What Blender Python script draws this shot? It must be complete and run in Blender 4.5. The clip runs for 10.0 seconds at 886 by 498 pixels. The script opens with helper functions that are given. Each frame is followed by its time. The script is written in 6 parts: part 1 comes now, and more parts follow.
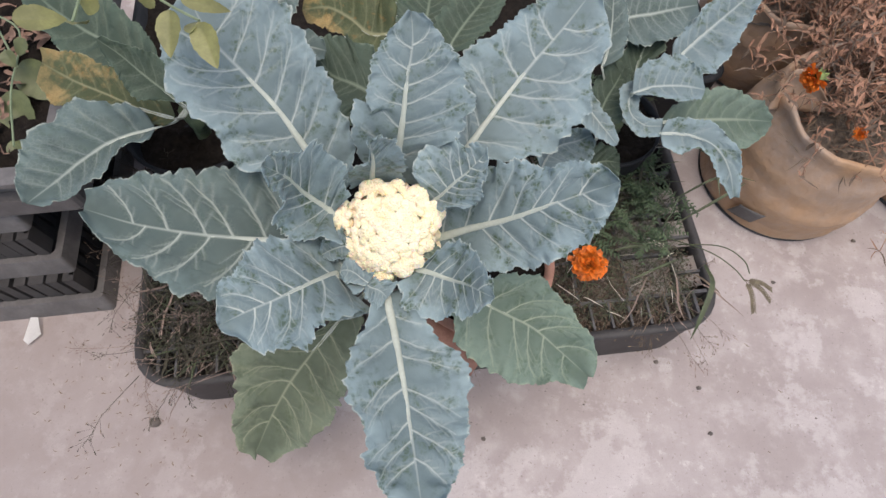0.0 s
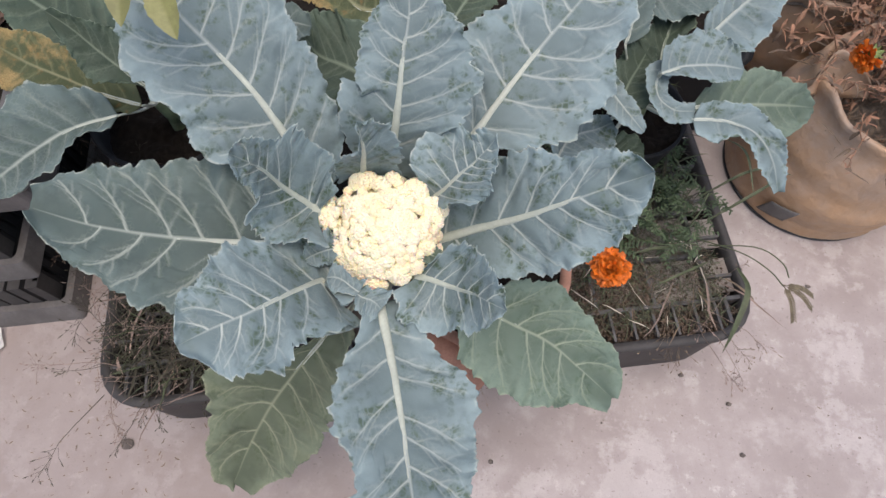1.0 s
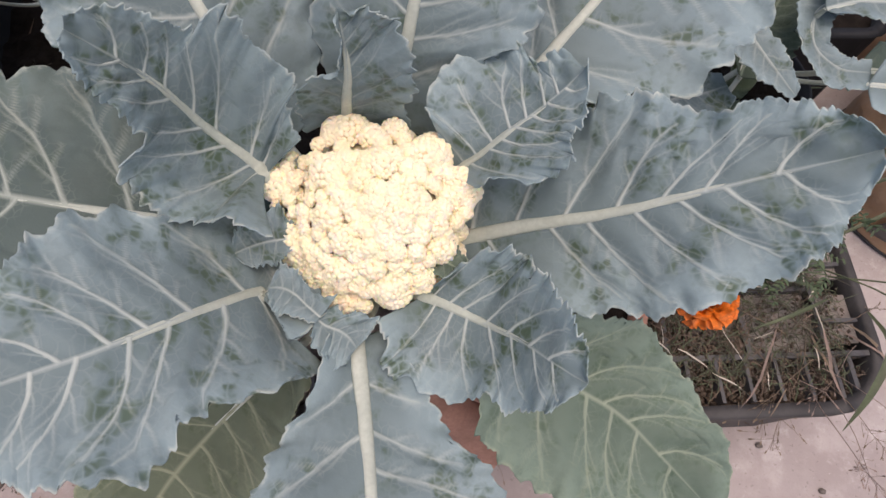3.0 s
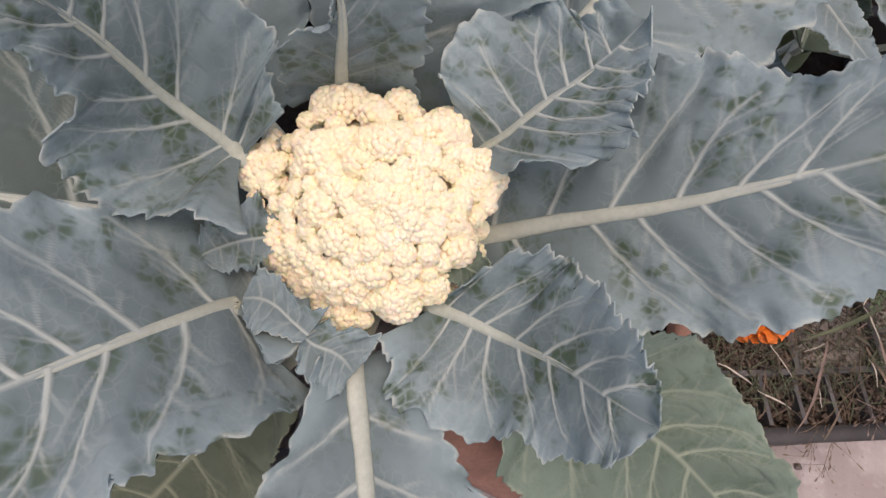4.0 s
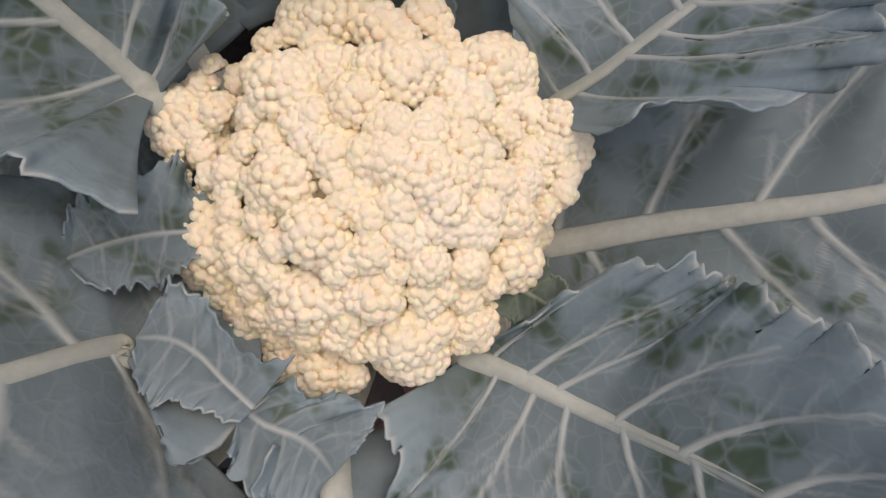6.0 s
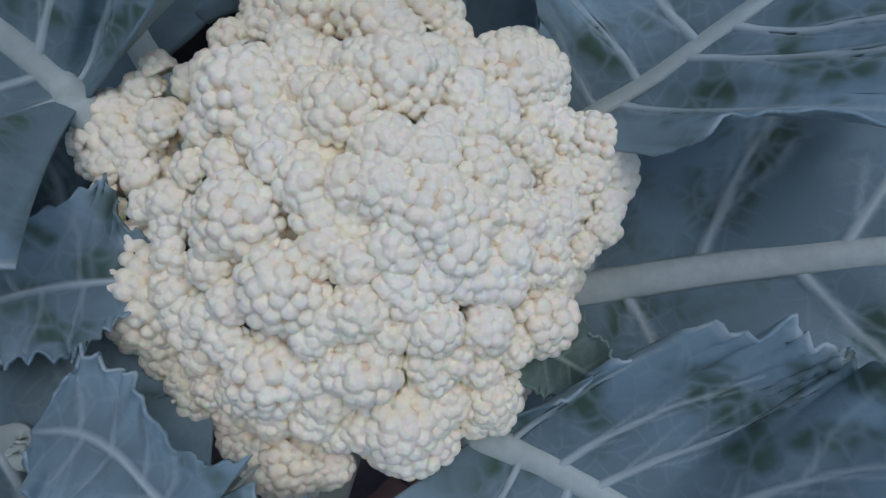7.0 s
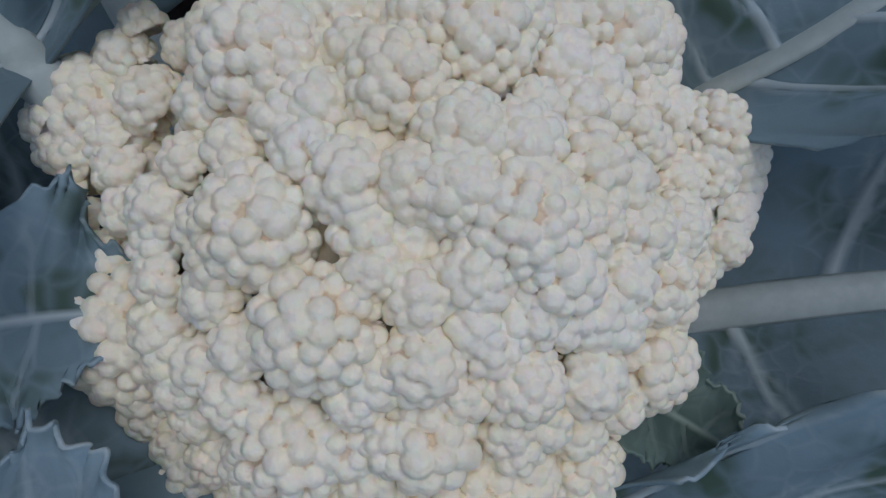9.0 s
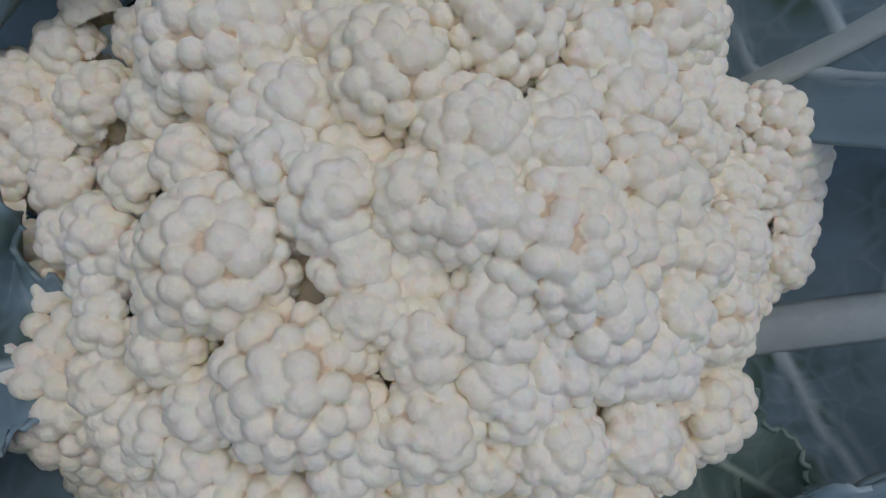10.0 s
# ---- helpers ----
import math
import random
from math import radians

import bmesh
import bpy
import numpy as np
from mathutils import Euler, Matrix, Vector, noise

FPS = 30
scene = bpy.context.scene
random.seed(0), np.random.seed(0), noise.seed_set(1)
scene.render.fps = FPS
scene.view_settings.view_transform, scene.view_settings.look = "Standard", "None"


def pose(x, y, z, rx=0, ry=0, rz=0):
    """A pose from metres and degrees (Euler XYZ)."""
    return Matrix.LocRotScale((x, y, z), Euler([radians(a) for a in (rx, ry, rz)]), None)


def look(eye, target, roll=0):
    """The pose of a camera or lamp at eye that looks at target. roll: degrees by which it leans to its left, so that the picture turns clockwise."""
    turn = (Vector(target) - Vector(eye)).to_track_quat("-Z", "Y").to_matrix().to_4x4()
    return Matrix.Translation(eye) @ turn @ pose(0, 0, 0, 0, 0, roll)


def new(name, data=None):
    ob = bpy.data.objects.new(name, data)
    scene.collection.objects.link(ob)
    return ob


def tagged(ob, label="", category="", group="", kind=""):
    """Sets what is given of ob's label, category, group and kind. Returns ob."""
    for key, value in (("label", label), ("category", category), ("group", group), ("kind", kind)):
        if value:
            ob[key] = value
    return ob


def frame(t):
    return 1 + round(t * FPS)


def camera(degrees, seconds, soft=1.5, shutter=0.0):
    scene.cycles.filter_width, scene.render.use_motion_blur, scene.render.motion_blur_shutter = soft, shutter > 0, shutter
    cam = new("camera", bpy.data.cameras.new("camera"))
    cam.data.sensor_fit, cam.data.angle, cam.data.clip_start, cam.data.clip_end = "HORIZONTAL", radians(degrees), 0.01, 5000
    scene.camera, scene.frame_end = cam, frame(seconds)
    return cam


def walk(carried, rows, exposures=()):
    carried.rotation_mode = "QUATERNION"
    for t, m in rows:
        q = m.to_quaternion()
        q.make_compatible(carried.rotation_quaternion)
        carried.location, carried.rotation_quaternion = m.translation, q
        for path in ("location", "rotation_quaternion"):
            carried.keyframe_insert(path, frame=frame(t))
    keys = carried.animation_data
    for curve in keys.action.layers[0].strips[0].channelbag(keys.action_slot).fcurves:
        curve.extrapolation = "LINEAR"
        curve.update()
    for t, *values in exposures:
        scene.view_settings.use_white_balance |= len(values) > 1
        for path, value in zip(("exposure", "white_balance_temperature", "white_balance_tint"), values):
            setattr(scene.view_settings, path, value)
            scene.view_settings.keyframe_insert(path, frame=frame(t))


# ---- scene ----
cam = camera(76.0, 10.0)
PATH = [
    (0, (0.0044, -0.0841, 0.8384), (-0.0380, 0.5224, -0.5328), 1.00),
    (0.5, (0.0042, -0.0670, 0.7994), (-0.0383, 0.5442, -0.5698), 1.10),
    (1, (0.0015, -0.0497, 0.7680), (-0.0460, 0.5562, -0.6034), 0.39),
    (1.5, (-0.0039, -0.0240, 0.7147), (-0.0503, 0.5648, -0.6641), 1.40),
    (2, (-0.0138, 0.0000, 0.6781), (-0.0616, 0.5839, -0.7028), 2.10),
    (2.5, (-0.0155, 0.0236, 0.6271), (-0.0315, 0.6115, -0.7528), 7.00),
    (2.7, (-0.0193, 0.0280, 0.6076), (-0.0459, 0.6197, -0.7705), 6.50),
    (3.8, (-0.0278, 0.0553, 0.5432), (-0.0562, 0.6478, -0.8345), 7.26),
    (4, (-0.0327, 0.0573, 0.5326), (-0.0519, 0.6487, -0.8457), 7.76),
    (4.5, (-0.0367, 0.0695, 0.5061), (-0.0462, 0.6851, -0.8617), 8.37),
    (5, (-0.0428, 0.0750, 0.4816), (-0.0571, 0.6980, -0.8828), 8.34),
    (5.2, (-0.0421, 0.0784, 0.4734), (-0.0501, 0.7098, -0.8872), 9.21),
    (6.3, (-0.0562, 0.0921, 0.4299), (-0.0029, 0.7968, -0.8932), 14.87),
    (6.5, (-0.0568, 0.0972, 0.4266), (-0.0018, 0.8075, -0.8934), 14.96),
    (7, (-0.0564, 0.1074, 0.4120), (0.0014, 0.8423, -0.8944), 15.06),
    (7.5, (-0.0590, 0.1158, 0.4041), (-0.0084, 0.8580, -0.8985), 14.78),
    (8, (-0.0644, 0.1204, 0.3990), (-0.0077, 0.8704, -0.8988), 15.38),
    (8.5, (-0.0667, 0.1214, 0.3908), (0.0087, 0.8519, -0.9172), 16.92),
    (9, (-0.0685, 0.1226, 0.3878), (0.0045, 0.8472, -0.9235), 16.67),
    (9.5, (-0.0681, 0.1292, 0.3810), (0.0090, 0.8505, -0.9319), 16.04),
    (10, (-0.0697, 0.1320, 0.3774), (0.0084, 0.8532, -0.9355), 16.15),
]
LIGHTNESS = [(0, 0.55, 7000, 12), (2.5, 0.48, 7250, 18), (4.0, 0.3, 7650, 22), (5.2, 0.06, 7600, 22), (6.3, -0.21, 7300, 23), (6.7, -0.53, 5750, 15), (7.2, -0.69, 5200, 12), (8.5, -0.78, 5250, 12), (10, -0.93, 5450, 14)]
walk(cam, [(t, look(eye, target, roll)) for t, eye, target, roll in PATH], LIGHTNESS)

# ---- light ----
world = bpy.data.worlds.new("sky_world")
scene.world = world
world.use_nodes = True
wn = world.node_tree
sky = wn.nodes.new("ShaderNodeTexSky")
sky.sky_type = 'NISHITA'
sky.sun_disc = False
sky.sun_elevation = radians(80)
sky.sun_rotation = radians(144)
sky.air_density = 1.0
sky.dust_density = 3.0
wn.links.new(sky.outputs["Color"], wn.nodes["Background"].inputs["Color"])
wn.nodes["Background"].inputs["Strength"].default_value = 0.15
sun_data = bpy.data.lights.new("sun", 'SUN')
sun_data.energy, sun_data.angle, sun_data.color = 1.18, radians(60), (1.0, 0.95, 0.90)
sun = new("sun", sun_data)
sun.matrix_world = look((0.3, -0.42, 2.8), (0, 0, 0))


# ---- small tools ----
def cat(P, n):
    """Catmull-Rom curve through the points P, n samples."""
    P = np.asarray(P, float)
    if P.ndim == 1:
        P = P[:, None]
    k = len(P)
    u = np.linspace(0, k - 1 - 1e-9, n)
    i = u.astype(int)
    f = (u - i)[:, None]
    g = lambda j: P[np.clip(j, 0, k - 1)]
    a, b, c, d = g(i - 1), g(i), g(i + 1), g(i + 2)
    a = np.where((i == 0)[:, None], 2 * b - c, a)
    d = np.where((i == k - 2)[:, None], 2 * c - b, d)
    return 0.5 * (2 * b + (c - a) * f + (2 * a - 5 * b + 4 * c - d) * f ** 2 + (3 * b - a - 3 * c + d) * f ** 3)


def wave(x, rng, octaves=3, base=1.0):
    """Smooth 1D noise made of a few sines with random phase."""
    y = np.zeros_like(x)
    for o in range(octaves):
        for _ in range(2):
            y += np.sin(x * base * (2 ** o) * rng.uniform(0.7, 1.3) * 2 * np.pi + rng.uniform(0, 7)) * 0.5 ** o
    return y / 3


def mesh_from(name, verts, faces, mat=None, smooth=True, attrs=None):
    """A mesh from vertex and face arrays (all faces of one size)."""
    verts, faces = np.asarray(verts, np.float32), np.asarray(faces, np.int32)
    me = bpy.data.meshes.new(name)
    n, k = faces.shape
    me.vertices.add(len(verts))
    me.vertices.foreach_set("co", verts.ravel())
    me.loops.add(n * k)
    me.loops.foreach_set("vertex_index", faces.ravel())
    me.polygons.add(n)
    me.polygons.foreach_set("loop_start", np.arange(0, n * k, k, dtype=np.int32))
    me.update(calc_edges=True)
    me.validate()
    me.polygons.foreach_set("use_smooth", np.full(len(me.polygons), smooth))
    for key, val in (attrs or {}).items():
        at = me.attributes.new(key, 'FLOAT', 'POINT')
        at.data.foreach_set("value", np.asarray(val, np.float32))
    if mat:
        me.materials.append(mat)
    return me


def thing(name, place=(0, 0, 0), label="", category="", group="", kind=""):
    ob = new(name)
    ob.location = place
    return tagged(ob, label, category, group, kind)


def put(name, me, parent=None, label="", place=None):
    """Links a mesh, given in world places, as a part under its thing."""
    ob = new(name, me)
    if parent is not None:
        ob.parent = parent
        off = Vector(parent.location)
        q = parent.parent
        while q is not None:
            off += Vector(q.location)
            q = q.parent
        ob.location = -off
    if label:
        ob["label"] = label
    return ob


def part(name, bm, mat, parent, label=""):
    me = bpy.data.meshes.new(name)
    bm.to_mesh(me)
    bm.free()
    if mat:
        me.materials.append(mat)
    return put(name, me, parent, label)


def tube_arrays(P, radii, sides=8, flat=1.0, up=None):
    """Vertices and quads of a tapered tube along the points P."""
    P = np.asarray(P, float)
    n = len(P)
    T = np.gradient(P, axis=0)
    T /= np.linalg.norm(T, axis=1)[:, None] + 1e-12
    ref = np.array((0.0, 0.0, 1.0)) if up is None else np.asarray(up, float)
    A = np.cross(np.broadcast_to(ref, T.shape), T)
    bad = np.linalg.norm(A, axis=1) < 1e-3
    A[bad] = np.cross(np.array((1.0, 0.13, 0.0)), T[bad])
    A /= np.linalg.norm(A, axis=1)[:, None]
    B = np.cross(T, A)
    a = np.linspace(0, 2 * np.pi, sides, endpoint=False)
    r = np.broadcast_to(np.asarray(radii, float), (n,))[:, None, None]
    V = P[:, None] + r * (A[:, None] * np.cos(a)[None, :, None] + flat * B[:, None] * np.sin(a)[None, :, None])
    i, j = np.meshgrid(np.arange(n - 1), np.arange(sides), indexing="ij")
    q = np.stack([i * sides + j, i * sides + (j + 1) % sides, (i + 1) * sides + (j + 1) % sides, (i + 1) * sides + j], -1).reshape(-1, 4)
    return V.reshape(-1, 3), q


class Pile:
    """Gathers many arrays of vertices and quads into one mesh."""
    def __init__(self):
        self.v, self.f, self.n = [], [], 0

    def add(self, v, f):
        self.v.append(np.asarray(v))
        self.f.append(np.asarray(f) + self.n)
        self.n += len(v)
        return self

    def mesh(self, name, mat, smooth=True):
        return mesh_from(name, np.concatenate(self.v), np.concatenate(self.f), mat, smooth)


def blade(pts, width, up=(0, 0, 1), twist=0.0):
    """A narrow grass blade with a keel along the points pts."""
    P = np.asarray(pts, float)
    n = len(P)
    T = np.gradient(P, axis=0)
    T /= np.linalg.norm(T, axis=1)[:, None] + 1e-12
    A = np.cross(T, np.asarray(up, float))
    A /= np.linalg.norm(A, axis=1)[:, None] + 1e-9
    B = np.cross(A, T)
    w = width * np.sin(np.linspace(0.35, np.pi - 0.02, n))[:, None] ** 0.7
    V = np.stack([P - A * w + B * w * 0.4, P, P + A * w + B * w * 0.4], 1).reshape(-1, 3)
    i = np.arange(n - 1)
    q = np.concatenate([np.stack([3 * i + k, 3 * i + k + 1, 3 * i + k + 4, 3 * i + k + 3], -1) for k in (0, 1)])
    return V, q


# ---- materials ----
def material(name, rough=0.6, **kw):
    m = bpy.data.materials.new(name)
    m.use_nodes = True
    b = m.node_tree.nodes["Principled BSDF"]
    b.inputs["Roughness"].default_value = rough
    for k, v in kw.items():
        b.inputs[k.replace("_", " ")].default_value = v
    return m, m.node_tree, b


def node(nt, kind, **vals):
    n = nt.nodes.new(kind)
    for k, v in vals.items():
        n.inputs[k].default_value = v
    return n


def mixc(nt, fac, a, b, mode='MIX'):
    n = nt.nodes.new("ShaderNodeMix")
    n.data_type, n.blend_type = 'RGBA', mode
    for sock, v in ((n.inputs["Factor"], fac), (n.inputs[6], a), (n.inputs[7], b)):
        if hasattr(v, "is_output"):
            nt.links.new(v, sock)
        else:
            sock.default_value = v if not isinstance(v, tuple) or len(v) == 4 else (*v, 1)
    return n.outputs[2]


def noise_tex(nt, scale, detail=4.0, rough=0.6, coord=None, kind="ShaderNodeTexNoise"):
    n = nt.nodes.new(kind)
    n.inputs["Scale"].default_value = scale
    if kind == "ShaderNodeTexNoise":
        n.inputs["Detail"].default_value = detail
        n.inputs["Roughness"].default_value = rough
    if coord is None:
        g = nt.nodes.new("ShaderNodeNewGeometry")
        coord = g.outputs["Position"]
    nt.links.new(coord, n.inputs["Vector"])
    return n


def ramp(nt, src, a, b, lo=0.0, hi=1.0):
    n = nt.nodes.new("ShaderNodeMapRange")
    n.interpolation_type = 'SMOOTHSTEP'
    for k, v in (("From Min", a), ("From Max", b), ("To Min", lo), ("To Max", hi)):
        n.inputs[k].default_value = v
    nt.links.new(src, n.inputs["Value"])
    return n.outputs["Result"]


def math2(nt, op, a, b):
    n = nt.nodes.new("ShaderNodeMath")
    n.operation = op
    for s, v in zip(n.inputs, (a, b)):
        if hasattr(v, "is_output"):
            nt.links.new(v, s)
        else:
            s.default_value = v
    return n.outputs[0]


def bump(nt, bsdf, height, strength=0.4, dist=0.001, normal=None):
    n = nt.nodes.new("ShaderNodeBump")
    n.inputs["Strength"].default_value, n.inputs["Distance"].default_value = strength, dist
    nt.links.new(height, n.inputs["Height"])
    if normal is not None:
        nt.links.new(normal, n.inputs["Normal"])
    nt.links.new(n.outputs["Normal"], bsdf.inputs["Normal"])
    return n.outputs["Normal"]


def attr(nt, name):
    n = nt.nodes.new("ShaderNodeAttribute")
    n.attribute_name = name
    return n.outputs["Fac"]


def leaf_material(name, wax, flesh, vein, bare=0.5, age=None):
    """Cabbage-family leaf: waxy bloom over green flesh, rubbed bare in patches between pale veins."""
    m, nt, b = material(name, 0.5)
    big = noise_tex(nt, 22, 3, 0.5).outputs["Fac"]
    mid = noise_tex(nt, 90, 5, 0.6).outputs["Fac"]
    fine = noise_tex(nt, 900, 3, 0.6).outputs["Fac"]
    spots = noise_tex(nt, 130, 2, 0.4).outputs["Fac"]
    v, near, edge = attr(nt, "vein"), attr(nt, "near"), attr(nt, "edge")
    col = mixc(nt, ramp(nt, big, 0.3, 0.7), tuple(1.14 * c for c in wax), tuple(0.80 * c for c in wax))
    col = mixc(nt, ramp(nt, mid, 0.40, 0.68, 0.0, 0.45), col, tuple(1.25 * c for c in wax))
    # paler towards the margin, darker and greener along the midrib
    col = mixc(nt, math2(nt, 'MULTIPLY', ramp(nt, edge, 0.5, 1.0, 0.0, 0.8), ramp(nt, mid, 0.3, 0.6, 0.4, 1.0)), col, tuple(1.5 * c for c in wax))
    col = mixc(nt, ramp(nt, edge, 0.05, 0.75, 0.7, 0.0), col, tuple(0.72 * c + 0.12 * d for c, d in zip(wax, flesh)))
    # fine net of small veins; the wax is rubbed off inside the meshes
    geo = nt.nodes.new("ShaderNodeNewGeometry").outputs["Position"]
    warp = nt.nodes.new("ShaderNodeVectorMath")
    warp.operation = 'MULTIPLY_ADD'
    nt.links.new(noise_tex(nt, 70, 2, 0.5).outputs["Color"], warp.inputs[0])
    warp.inputs[1].default_value = (0.008, 0.008, 0.008)
    nt.links.new(geo, warp.inputs[2])
    mesh_tex = nt.nodes.new("ShaderNodeTexVoronoi")
    mesh_tex.feature = 'DISTANCE_TO_EDGE'
    mesh_tex.inputs["Scale"].default_value = 190
    nt.links.new(warp.outputs[0], mesh_tex.inputs["Vector"])
    net = mesh_tex.outputs["Distance"]
    col = mixc(nt, math2(nt, 'MULTIPLY', ramp(nt, net, 0.0, 0.10, 0.10, 0.0), ramp(nt, near, 0.1, 0.7)), col, vein)
    patch = noise_tex(nt, 34, 2, 0.5).outputs["Fac"]
    worn = math2(nt, 'MULTIPLY', math2(nt, 'MULTIPLY', ramp(nt, spots, 0.42, 0.62), ramp(nt, net, 0.0, 0.22, 0.45, 1.0)), math2(nt, 'MULTIPLY', ramp(nt, patch, 0.45, 0.57, 0.0, bare), ramp(nt, near, 0.05, 0.5, 0.35, 1.0)))
    col = mixc(nt, worn, col, flesh)
    if age is not None:
        rim = math2(nt, 'ADD', math2(nt, 'MULTIPLY', edge, 0.35), math2(nt, 'ADD', ramp(nt, big, 0.35, 0.7, 0.0, 0.4), math2(nt, 'ADD', attr(nt, "tipward"), ramp(nt, mid, 0.35, 0.65, -0.16, 0.16))))
        stripe = math2(nt, 'MULTIPLY', ramp(nt, rim, 0.90, 1.35), ramp(nt, near, 0.0, 0.8, 0.55, 1.0))
        col = mixc(nt, stripe, col, mixc(nt, ramp(nt, fine, 0.35, 0.65), age, tuple(0.62 * c for c in age)))
        col = mixc(nt, ramp(nt, spots, 0.6, 0.75, 0.0, 0.4), col, (0.30, 0.15, 0.05))
    rnd = nt.nodes.new("ShaderNodeObjectInfo")
    col = mixc(nt, ramp(nt, rnd.outputs["Random"], 0, 1, 0.0, 0.25), col, tuple(0.7 * c for c in wax))
    col = mixc(nt, v, col, vein)
    col = mixc(nt, math2(nt, 'MULTIPLY', ramp(nt, edge, 0.95, 0.995, 0.0, 0.75), ramp(nt, mid, 0.44, 0.62)), col, vein)
    nt.links.new(col, b.inputs["Base Color"])
    nt.links.new(ramp(nt, worn, 0, 1, 0.52, 0.38), b.inputs["Roughness"])
    b.inputs["Specular IOR Level"].default_value = 0.12
    h = math2(nt, 'ADD', math2(nt, 'MULTIPLY', mid, 0.7), math2(nt, 'ADD', math2(nt, 'MULTIPLY', fine, 0.2), ramp(nt, net, 0.0, 0.2, 0.07, 0.0)))
    bump(nt, b, h, 0.35, 0.0012)
    # light that passes through the thin blade
    tr = nt.nodes.new("ShaderNodeBsdfTranslucent")
    nt.links.new(mixc(nt, 0.6, col, flesh), tr.inputs["Color"])
    mx = nt.nodes.new("ShaderNodeMixShader")
    mx.inputs[0].default_value = 0.08
    out = nt.nodes["Material Output"]
    nt.links.new(b.outputs[0], mx.inputs[1])
    nt.links.new(tr.outputs[0], mx.inputs[2])
    nt.links.new(mx.outputs[0], out.inputs["Surface"])
    return m


LEAF = {
    "bloom": leaf_material("leaf_blue_green", (0.188, 0.252, 0.264), (0.06, 0.095, 0.05), (0.47, 0.52, 0.48), 0.85),
    "grey": leaf_material("leaf_grey", (0.100, 0.136, 0.130), (0.07, 0.105, 0.06), (0.44, 0.49, 0.43), 0.25),
    "green": leaf_material("leaf_grey_green", (0.132, 0.180, 0.145), (0.055, 0.095, 0.05), (0.32, 0.37, 0.28), 0.4),
    # dark green leaves; also one grey leaf with its shade put into the colour
    "dark": leaf_material("leaf_dark_green_and_shaded", (0.062, 0.088, 0.066), (0.035, 0.06, 0.03), (0.22, 0.27, 0.20), 0.3),
    "olive": leaf_material("leaf_olive", (0.125, 0.15, 0.105), (0.05, 0.08, 0.035), (0.30, 0.32, 0.22), 0.4),
    "yellow": leaf_material("leaf_yellowing", (0.078, 0.095, 0.05), (0.06, 0.085, 0.035), (0.30, 0.30, 0.18), 0.3, age=(0.42, 0.30, 0.13)),
}


def simple_material(name, col, rough=0.6, var=0.25, scale=60, bumps=0.3, dist=0.001, second=None, **kw):
    m, nt, b = material(name, rough, **kw)
    n1 = noise_tex(nt, scale, 5, 0.6).outputs["Fac"]
    n2 = noise_tex(nt, scale * 9, 3, 0.6).outputs["Fac"]
    c = mixc(nt, ramp(nt, n1, 0.3, 0.7), tuple(x * (1 - var) for x in col), tuple(x * (1 + var) for x in col) if second is None else second)
    c = mixc(nt, ramp(nt, n2, 0.3, 0.75, 0.0, 0.4), c, tuple(x * 0.6 for x in col))
    rnd = nt.nodes.new("ShaderNodeNewGeometry").outputs["Random Per Island"]
    c = mixc(nt, ramp(nt, rnd, 0, 1, 0.0, 0.45), c, tuple(x * 0.55 for x in col))
    nt.links.new(c, b.inputs["Base Color"])
    bump(nt, b, math2(nt, 'ADD', n1, math2(nt, 'MULTIPLY', n2, 0.4)), bumps, dist)
    return m


RIB = simple_material("leaf_rib_pale", (0.52, 0.57, 0.49), 0.5, 0.12, 50, 0.2, 0.0005)
STEM = simple_material("stem_green", (0.22, 0.28, 0.16), 0.5, 0.25, 60)


def curd_material():
    m, nt, b = material("curd_cream", 0.62)
    n1 = noise_tex(nt, 45, 4, 0.5).outputs["Fac"]
    n2 = noise_tex(nt, 1500, 4, 0.7).outputs["Fac"]
    vor = noise_tex(nt, 900, kind="ShaderNodeTexVoronoi").outputs["Distance"]
    c = mixc(nt, ramp(nt, n1, 0.3, 0.7), (0.93, 0.815, 0.575), (0.94, 0.85, 0.65))
    # crevices: their own yellower tan, with painted shade that darkens it
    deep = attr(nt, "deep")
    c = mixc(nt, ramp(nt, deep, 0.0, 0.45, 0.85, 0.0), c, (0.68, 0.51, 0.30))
    c = mixc(nt, ramp(nt, n2, 0.45, 0.8, 0.0, 0.25), c, (0.70, 0.64, 0.52))
    nt.links.new(c, b.inputs["Base Color"])
    b.inputs["Subsurface Weight"].default_value = 0.4
    b.inputs["Subsurface Radius"].default_value = (0.004, 0.0025, 0.0012)
    b.inputs["Subsurface Scale"].default_value = 0.3
    b.inputs["Specular IOR Level"].default_value = 0.3
    h = math2(nt, 'ADD', math2(nt, 'MULTIPLY', vor, -0.7), math2(nt, 'MULTIPLY', n2, 0.6))
    bump(nt, b, h, 0.45, 0.0007)
    return m


CURD = curd_material()


